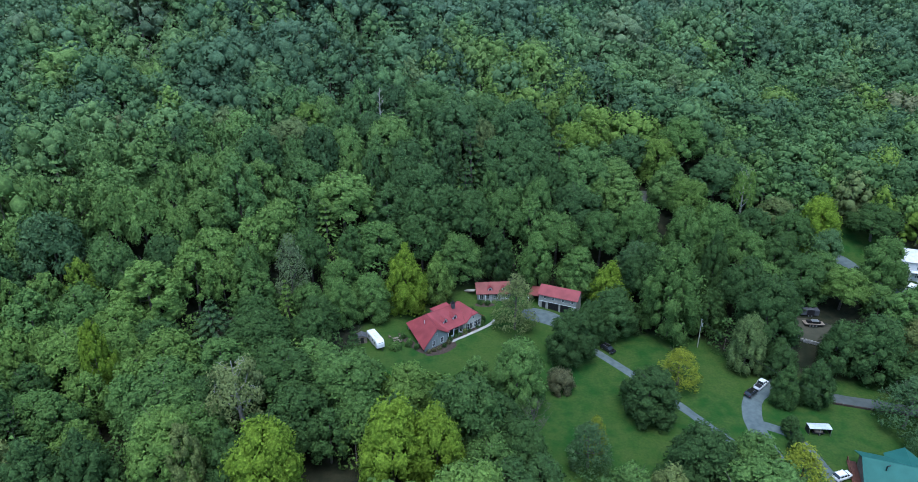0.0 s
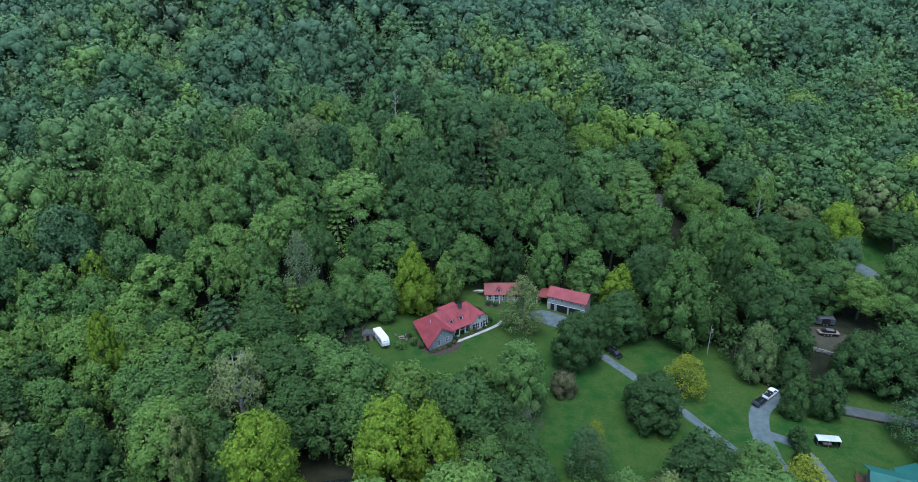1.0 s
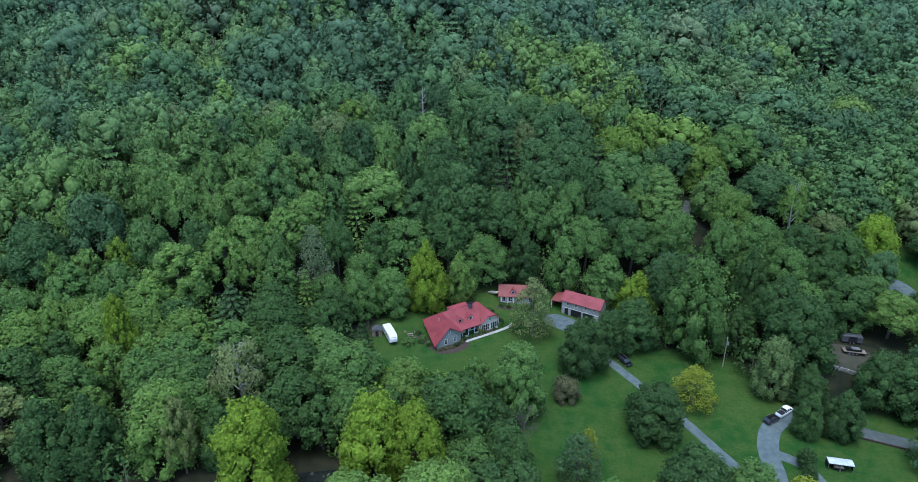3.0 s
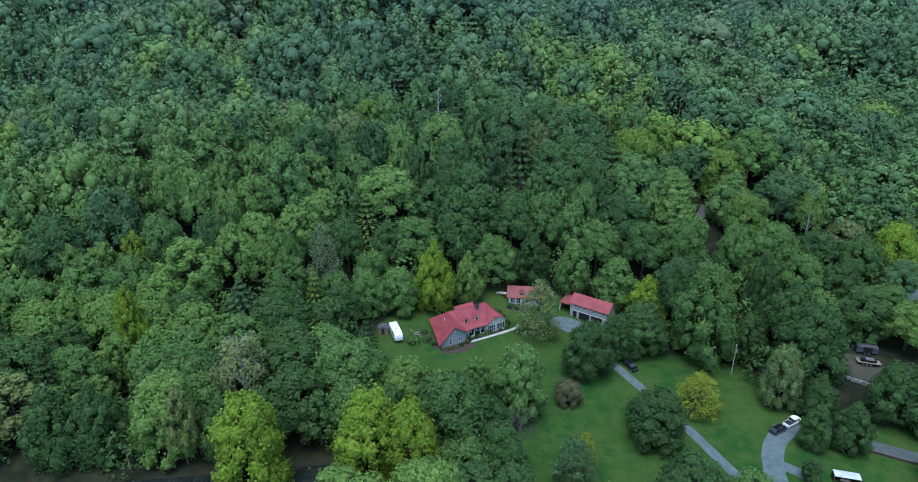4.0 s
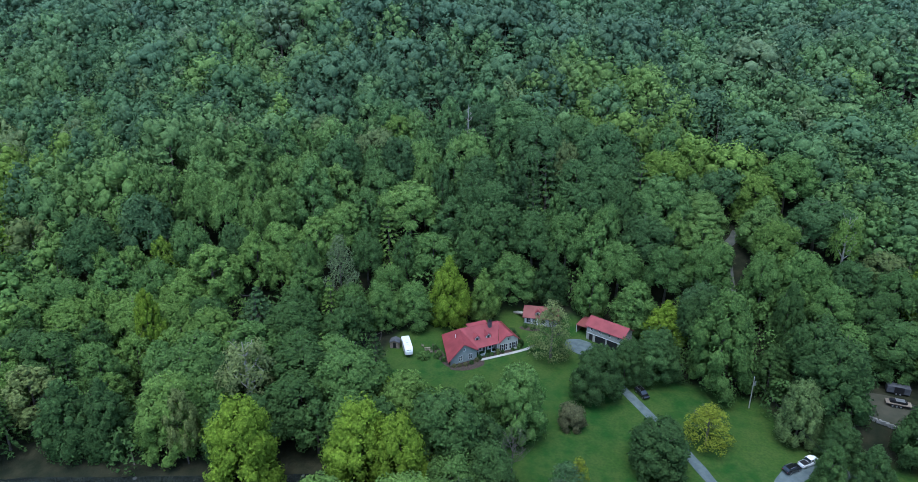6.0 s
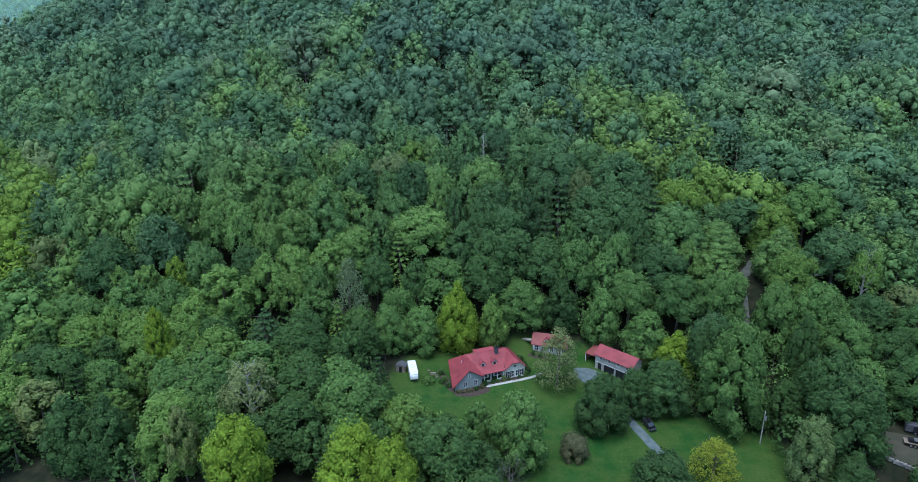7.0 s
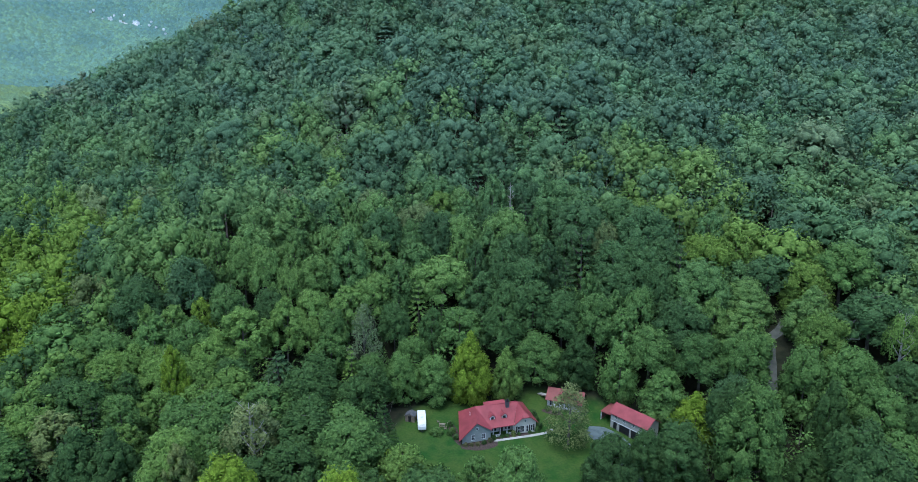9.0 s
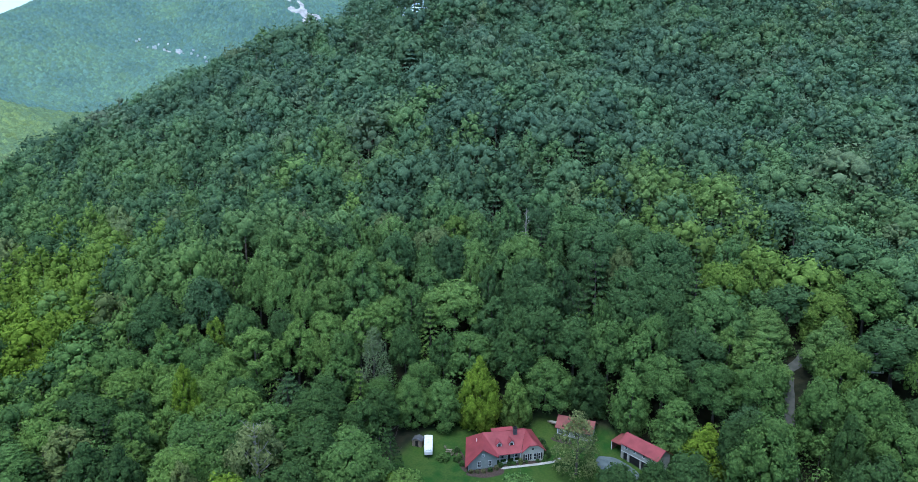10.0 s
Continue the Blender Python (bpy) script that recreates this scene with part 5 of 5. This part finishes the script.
def green_house():
    """A house with a green metal roof and a brown deck."""
    c = new("house")
    c.matrix_world = pose(71.2, 92.0, -4.2, 0, 0, -20)
    tagged(c, "wooden house with a green metal roof and brown deck", "house")
    L, D = 13, 8
    bm = bmesh.new()
    block(bm, 0.3, -D + 0.3, -0.5, L, -D + 0.5, 2.9)
    block(bm, 0.3, -0.5, -0.5, L, -0.3, 2.9)
    a = [bm.verts.new(v) for v in ((0.3, -D + 0.51, -0.5), (0.3, -0.51, -0.5), (0.3, -0.51, 2.9), (0.3, -D / 2, 4.6), (0.3, -D + 0.51, 2.9))]
    b = [bm.verts.new((v.co.x + 0.2, v.co.y, v.co.z)) for v in a]
    bm.faces.new(a)
    bm.faces.new(b[::-1])
    for i in range(5):
        bm.faces.new((a[i], b[i], b[(i + 1) % 5], a[(i + 1) % 5]))
    part("wall", bm, "wood", c)
    for a, b in (((-0.5, -D - 0.3, 2.8), (L + 0.5, -D - 0.3, 2.8)), ((L + 0.5, 0.3, 2.8), (-0.5, 0.3, 2.8))):
        bm = bmesh.new()
        seamed(bm, a, b, (b[0], -D / 2, 4.9), (a[0], -D / 2, 4.9), 0.6)
        part("roof", bm, "green_metal", c)
    bm = bmesh.new()
    seamed(bm, (4.2, 1.2, 2.85), (4.2, -3.9, 2.85), (7.0, -3.9, 4.85), (7.0, 1.2, 4.85), 0.6)
    seamed(bm, (9.8, -3.9, 2.85), (9.8, 1.2, 2.85), (7.0, 1.2, 4.85), (7.0, -3.9, 4.85), 0.6)
    part("cross_roof", bm, "green_metal", c)
    bm = bmesh.new()
    rod(bm, (3.0, -5.5, 3.8), (3.0, -5.5, 5.0), 0.1)
    rod(bm, (3.0, -5.5, 5.0), (3.5, -5.2, 5.1), 0.1)
    part("stove_pipe", bm, "black_paint", c)
    for k in range(5):
        box_part("deck_board", "deck_stain", c, -1.3 + k * 0.3, -7.0, 0.35, -1.02 + k * 0.3, 0.2, 0.42)
    for yy in (-6.9, -3.4, 0.1):
        box_part("deck_post", "deck_stain", c, -1.3, yy - 0.06, -0.6, -1.18, yy + 0.06, 1.3)
    box_part("deck_rail", "deck_stain", c, -1.3, -7.0, 1.22, -1.2, 0.2, 1.3)
    return c


green_house()


def pale_house(x, y, z, turn, L, D, label, roof_mat, wall_mat, eave=4.6, rise=2.0):
    c = new("house")
    c.matrix_world = pose(x, y, z, 0, 0, turn)
    tagged(c, label, "house")
    bm = bmesh.new()
    block(bm, 0, 0, -1.5, L, 0.2, eave)
    block(bm, 0, D - 0.2, -1.5, L, D, eave)
    for xx in (0, L - 0.2):
        a = [bm.verts.new(v) for v in ((xx, 0.21, -1.5), (xx, D - 0.21, -1.5), (xx, D - 0.21, eave), (xx, D / 2, eave + rise), (xx, 0.21, eave))]
        b = [bm.verts.new((v.co.x + 0.2, v.co.y, v.co.z)) for v in a]
        bm.faces.new(a)
        bm.faces.new(b[::-1])
        for i in range(5):
            bm.faces.new((a[i], b[i], b[(i + 1) % 5], a[(i + 1) % 5]))
    part("wall", bm, wall_mat, c)
    for a, b in (((-0.4, -0.4, eave), (L + 0.4, -0.4, eave)), ((L + 0.4, D + 0.4, eave), (-0.4, D + 0.4, eave))):
        bm = bmesh.new()
        seamed(bm, a, b, (b[0], D / 2, eave + rise + 0.1), (a[0], D / 2, eave + rise + 0.1), 0.7)
        part("roof", bm, roof_mat, c)
    n = max(2, int(L / 2.2))
    for k in range(n):
        window(c, L * (k + 0.5) / n, -0.005, eave - 1.8, 0.8, 1.2)
        if eave > 4:
            window(c, L * (k + 0.5) / n, -0.005, 0.6, 0.8, 1.3)
    return c


wh = pale_house(108.6, 144.8, 7.2, -22, 8.0, 7.0, "white two-storey house with a gray roof and balcony", "steel", "white_paint")
box_part("balcony", "white_paint", wh, 0.2, -1.6, 2.3, 4.2, -0.01, 2.45)
for xx in (0.3, 2.2, 4.1):
    box_part("balcony_post", "white_paint", wh, xx - 0.07, -1.55, -1.2, xx + 0.07, -1.41, 3.4)
box_part("balcony_rail", "white_paint", wh, 0.2, -1.58, 3.35, 4.2, -1.5, 3.43)
car(109.6, 140.6, 40, "white_car_paint", "white car parked beside the white house")

ph = pale_house(63.4, 178.0, 16.6, 18, 6.5, 6.0, "gray-roofed cabin with a white screened porch on the slope", "dark_shingle", "gray_siding", 2.7, 1.7)
bm = bmesh.new()
for k in range(6):
    block(bm, 0.2 + k * 1.2, -2.2, 0.0, 0.3 + k * 1.2, -2.1, 2.3)
block(bm, 0.2, -2.2, 0.75, 6.4, -2.11, 0.85)
block(bm, 0.2, -2.2, 2.3, 6.4, -2.08, 2.45)
part("porch_frame", bm, "white_paint", ph, "white porch frame")
box_part("porch_wall", "white_paint", ph, 0.2, -2.18, -0.4, 6.4, -2.12, 0.7)
box_part("porch_floor", "wood", ph, 0.2, -2.1, -0.15, 6.4, -0.01, 0.0)
bm = bmesh.new()
sheet(bm, [(0.0, -2.5, 2.5), (6.6, -2.5, 2.5), (6.6, -0.3, 2.95), (0.0, -0.3, 2.95)])
part("porch_roof", bm, "dark_shingle", ph)


# the creek at the valley's edge
ribbon("creek", [(-78, 61.5), (-46, 72.5), (-24, 80.3), (-10, 84.7), (1.5, 87.8)], 3.4, "wet_creek", 0.05, "narrow dark creek under the trees", "creek")
gg = random.Random(9)
for n in range(26):
    t = n / 26
    x = -62 + 58 * t + gg.uniform(-1, 1)
    y = float(np.interp(x, (-78, -46, -24, -10, 2), (61.5, 72.5, 80.3, 84.7, 87.8))) + gg.uniform(-1.5, 1.5)
    bm = bmesh.new()
    bmesh.ops.create_icosphere(bm, subdivisions=2, radius=gg.uniform(0.18, 0.5))
    for v in bm.verts:
        v.co *= 1 + 0.3 * noise.noise(v.co * 1.7 + Vector((n, 0, 0)))
        v.co.z *= 0.45
    rock = part("rock", bm, "dark_stone")
    rock.location = (x, y, drape(x, y) + 0.1)
    tagged(rock, "rounded dark gray rock in the creek", "rock", "rocks in the creek")


# the yard by the stone wall
def stone_wall_row(points, label):
    w = new("stone_wall")
    w.location = (*points[0], drape(*points[0]))
    tagged(w, label, "wall")
    base = Vector(w.location)
    meshes = []
    gg = random.Random(4)
    for k in range(4):
        bm = bmesh.new()
        block(bm, -0.32, -0.25, -0.2, 0.32, 0.25, 0.2, bevel=0.08)
        for v in bm.verts:
            v.co += Vector((gg.uniform(-1, 1), gg.uniform(-1, 1), gg.uniform(-1, 1))) * 0.05
        me = bpy.data.meshes.new("stone")
        bm.to_mesh(me)
        bm.free()
        me.materials.append(M["stone"])
        meshes.append(me)
    for (x0, y0), (x1, y1) in zip(points, points[1:]):
        L = math.hypot(x1 - x0, y1 - y0)
        for row in range(2):
            for k in range(int(L / 0.62)):
                t = (k + 0.5 * (row + 0.5)) / (L / 0.62)
                x, y = x0 + (x1 - x0) * t, y0 + (y1 - y0) * t
                s = new("stone", gg.choice(meshes))
                s.parent = w
                s.location = Vector((x, y, drape(x, y) + 0.15 + 0.36 * row)) - base
                s.rotation_euler = (0, 0, math.atan2(y1 - y0, x1 - x0) + gg.uniform(-0.15, 0.15))


stone_wall_row([(71.0, 124.2), (72.5, 123.7), (75.6, 122.7), (78.9, 121.9), (83, 121.2)], "low wall of rough gray stones before the yard")
wl_ = new("retaining_wall")
tagged(wl_, "low dark timber retaining wall below the paved lane", "wall")
wl_.location = (72, 109.4, drape(72, 109.4))
for k in range(11):
    x0, y0 = 72 + k * 1.9, 109.4 - k * 0.46
    b_ = box_part("timber", "mulch", wl_, 0, -0.12, -0.3, 1.85, 0.12, 0.35, bevel=0.02)
    b_.location = (x0 - 72, y0 - 109.4, drape(x0, y0) - wl_.location.z)
    b_.rotation_euler = (0, 0, math.atan2(-0.46, 1.9))


def flat_trailer(x, y, turn):
    t = new("equipment_trailer")
    t.matrix_world = pose(x, y, drape(x, y) + 0.08, 0, 0, turn)
    UNSCALED.append(t)
    tagged(t, "flatbed equipment trailer with dark machinery on it", "trailer")
    box_part("deck", "wood", t, -3.0, -1.1, 0.75, 2.6, 1.1, 0.9)
    box_part("frame_rail", "black_paint", t, -3.0, -1.15, 0.6, 2.6, -1.05, 0.74)
    box_part("frame_rail", "black_paint", t, -3.0, 1.05, 0.6, 2.6, 1.15, 0.74)
    box_part("load", "black_paint", t, -2.2, -0.8, 0.9, 1.6, 0.7, 1.6, bevel=0.15, label="dark covered machinery")
    box_part("load", "steel", t, -1.0, -0.9, 1.6, 1.0, 0.5, 1.75, bevel=0.04)
    bm = bmesh.new()
    rod(bm, (2.6, -0.7, 0.7), (4.0, 0, 0.6), 0.06)
    rod(bm, (2.6, 0.7, 0.7), (4.0, 0, 0.6), 0.06)
    part("hitch", bm, "black_paint", t)
    wheels(t, [(dx, s * 1.22) for dx in (-1.6, -0.7, 0.2) for s in (-1, 1)], 0.4, 0.24)


flat_trailer(80.6, 128.4, -6)
old = new("storage_trailer")
old.matrix_world = pose(81.4, 132.6, drape(81.4, 132.6), 0, 0, -6)
UNSCALED.append(old)
tagged(old, "dark gray enclosed cargo trailer in the earth yard", "trailer")
box_part("body", "dark_shingle", old, -2.6, -1.1, 0.5, 2.6, 1.1, 2.3, bevel=0.08)
box_part("door", "black_paint", old, -1.0, -1.13, 0.6, 1.2, -1.1, 2.3)
wheels(old, [(-0.4, -1.0), (-0.4, 1.0), (0.5, -1.0), (0.5, 1.0)], 0.36, 0.22)


# ---- far woods beyond the mountain's shoulder ----
gg = random.Random(12)
HAMLET = [(-1370 + gg.gauss(0, 62), 1145 + gg.gauss(0, 16)) for n in range(18)]


def far_woods():
    """Crowns too far off to count: each a low uneven dome of six sides."""
    r = np.random.default_rng(21)
    n = 95000
    az = np.radians(-64 + 28 * r.random(n))
    d = np.sqrt(620**2 + (2350**2 - 620**2) * r.random(n))
    x, y = 45 + d * np.sin(az), 10 + d * np.cos(az)
    open_ = np.minimum(((x + 1330) / 60) ** 2 + ((y - 1148) / 13) ** 2, ((x + 1170) / 58) ** 2 + ((y - 1440) / 34) ** 2) + 0.9 * np.sin(x / 9) * np.sin(y / 7) < 0.7
    for hx, hy in HAMLET:
        open_ |= np.hypot(x - hx - 4, y - hy + 5) < 9
    x, y, d = x[~open_], y[~open_], d[~open_]
    k = len(x)
    a = np.arange(6) * np.pi / 3
    base = np.concatenate([[(0.0, 0.0, 1.0)], np.stack([np.cos(a), np.sin(a), 0 * a - 0.15], -1)])
    tri = np.array([(0, 1 + i, 1 + (i + 1) % 6) for i in range(6)])
    size = (3.6 + 3.2 * r.random(k) ** 2) * (0.7 + d / 2600)
    wob = 0.7 + 0.6 * r.random((k, 7, 1))
    v = base[None] * wob * size[:, None, None] * np.array([1.15, 1.15, 0.75]) + np.stack([x, y, size * 0.1], -1)[:, None]
    v[:, :, 2] += land(v[:, :, 0], v[:, :, 1])
    f = tri[None] + (np.arange(k) * 7)[:, None, None]
    me = mesh_of("far_woods", v.reshape(-1, 3), f.reshape(-1, 3), ["far_leaves"], True)
    light_normals(me, unit(np.tile(base, (k, 1)) * 0.5 + (0, 0, 0.7)))
    at = me.attributes.new("leaf_colour", "FLOAT_COLOR", "FACE")
    # Pale blue-green palette: the far haze is put into the crown colours.
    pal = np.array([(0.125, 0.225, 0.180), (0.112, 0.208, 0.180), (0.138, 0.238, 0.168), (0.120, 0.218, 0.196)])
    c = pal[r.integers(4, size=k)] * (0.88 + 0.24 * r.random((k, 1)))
    # Broad sunny and shaded patches painted over the range.
    sun_patch = np.sin(x / 47 + y / 61) * np.sin(y / 38 - x / 83) + 0.6 * np.sin(x / 150 - y / 110)
    sun_tint = np.clip(0.5 + sun_patch + 0.5 * (r.random(k) - 0.5), 0, 1)[:, None]
    c = c * (0.86 + 0.12 * sun_tint) * (np.array([1.0, 1.0, 1.0]) + sun_tint * (0.10, 0.04, -0.12))
    # The low nearer hill is tinted yellow as if sunlit.
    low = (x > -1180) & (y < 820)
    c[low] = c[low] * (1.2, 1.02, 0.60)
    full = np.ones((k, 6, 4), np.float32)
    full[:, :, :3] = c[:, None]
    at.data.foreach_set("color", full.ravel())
    tagged(new("far_woods", me), "hazy blue-green woods on a far mountain range", "woods", kind="stuff")


surface("pale_rock", (0.24, 0.24, 0.23), (0.52, 0.51, 0.50), 0.06, 0.95, 0.0, 0.4, 0.2, 0.25)
leafy("far_leaves", "mesh", 0.5, 0.2, 0.7, 1.3)
far_woods()
patch("far_cliff", -1170, 1440, 62, 36, "pale_rock", 1.2, 10, "pale bare rock face on a far hillside", "rock", 9)
patch("far_clearing", -1330, 1148, 40, 8, "pale_rock", 1.0, 2, "pale bare ground of a distant hillside clearing", "clearing", 8)
for n, (x, y) in enumerate(HAMLET):
    fh = new("house")
    fh.matrix_world = pose(x, y, float(land(x, y)) + 2.8, 0, 0, gg.uniform(0, 180))
    tagged(fh, "small pale house on a far hillside", "house", "far houses")
    box_part("wall", "white_paint", fh, -2.4, -1.9, -3, 2.4, 1.9, 2.2)
    bm = bmesh.new()
    prism(bm, [(-2.7, 2.2), (2.7, 2.2), (0, 3.6)], -2.1, 2.1)
    part("roof", bm, "steel" if n % 3 else "white_paint", fh)


# ---- layout placed to fit the camera's view, then scaled 1.3; listed things keep their size ----
SITE = 1.3
for ob in list(scene.objects):
    if ob.parent is None and ob.type in ("MESH", "EMPTY"):
        if ob in UNSCALED:
            ob.location = ob.location * SITE
        else:
            ob.matrix_basis = Matrix.Scale(SITE, 4) @ ob.matrix_basis
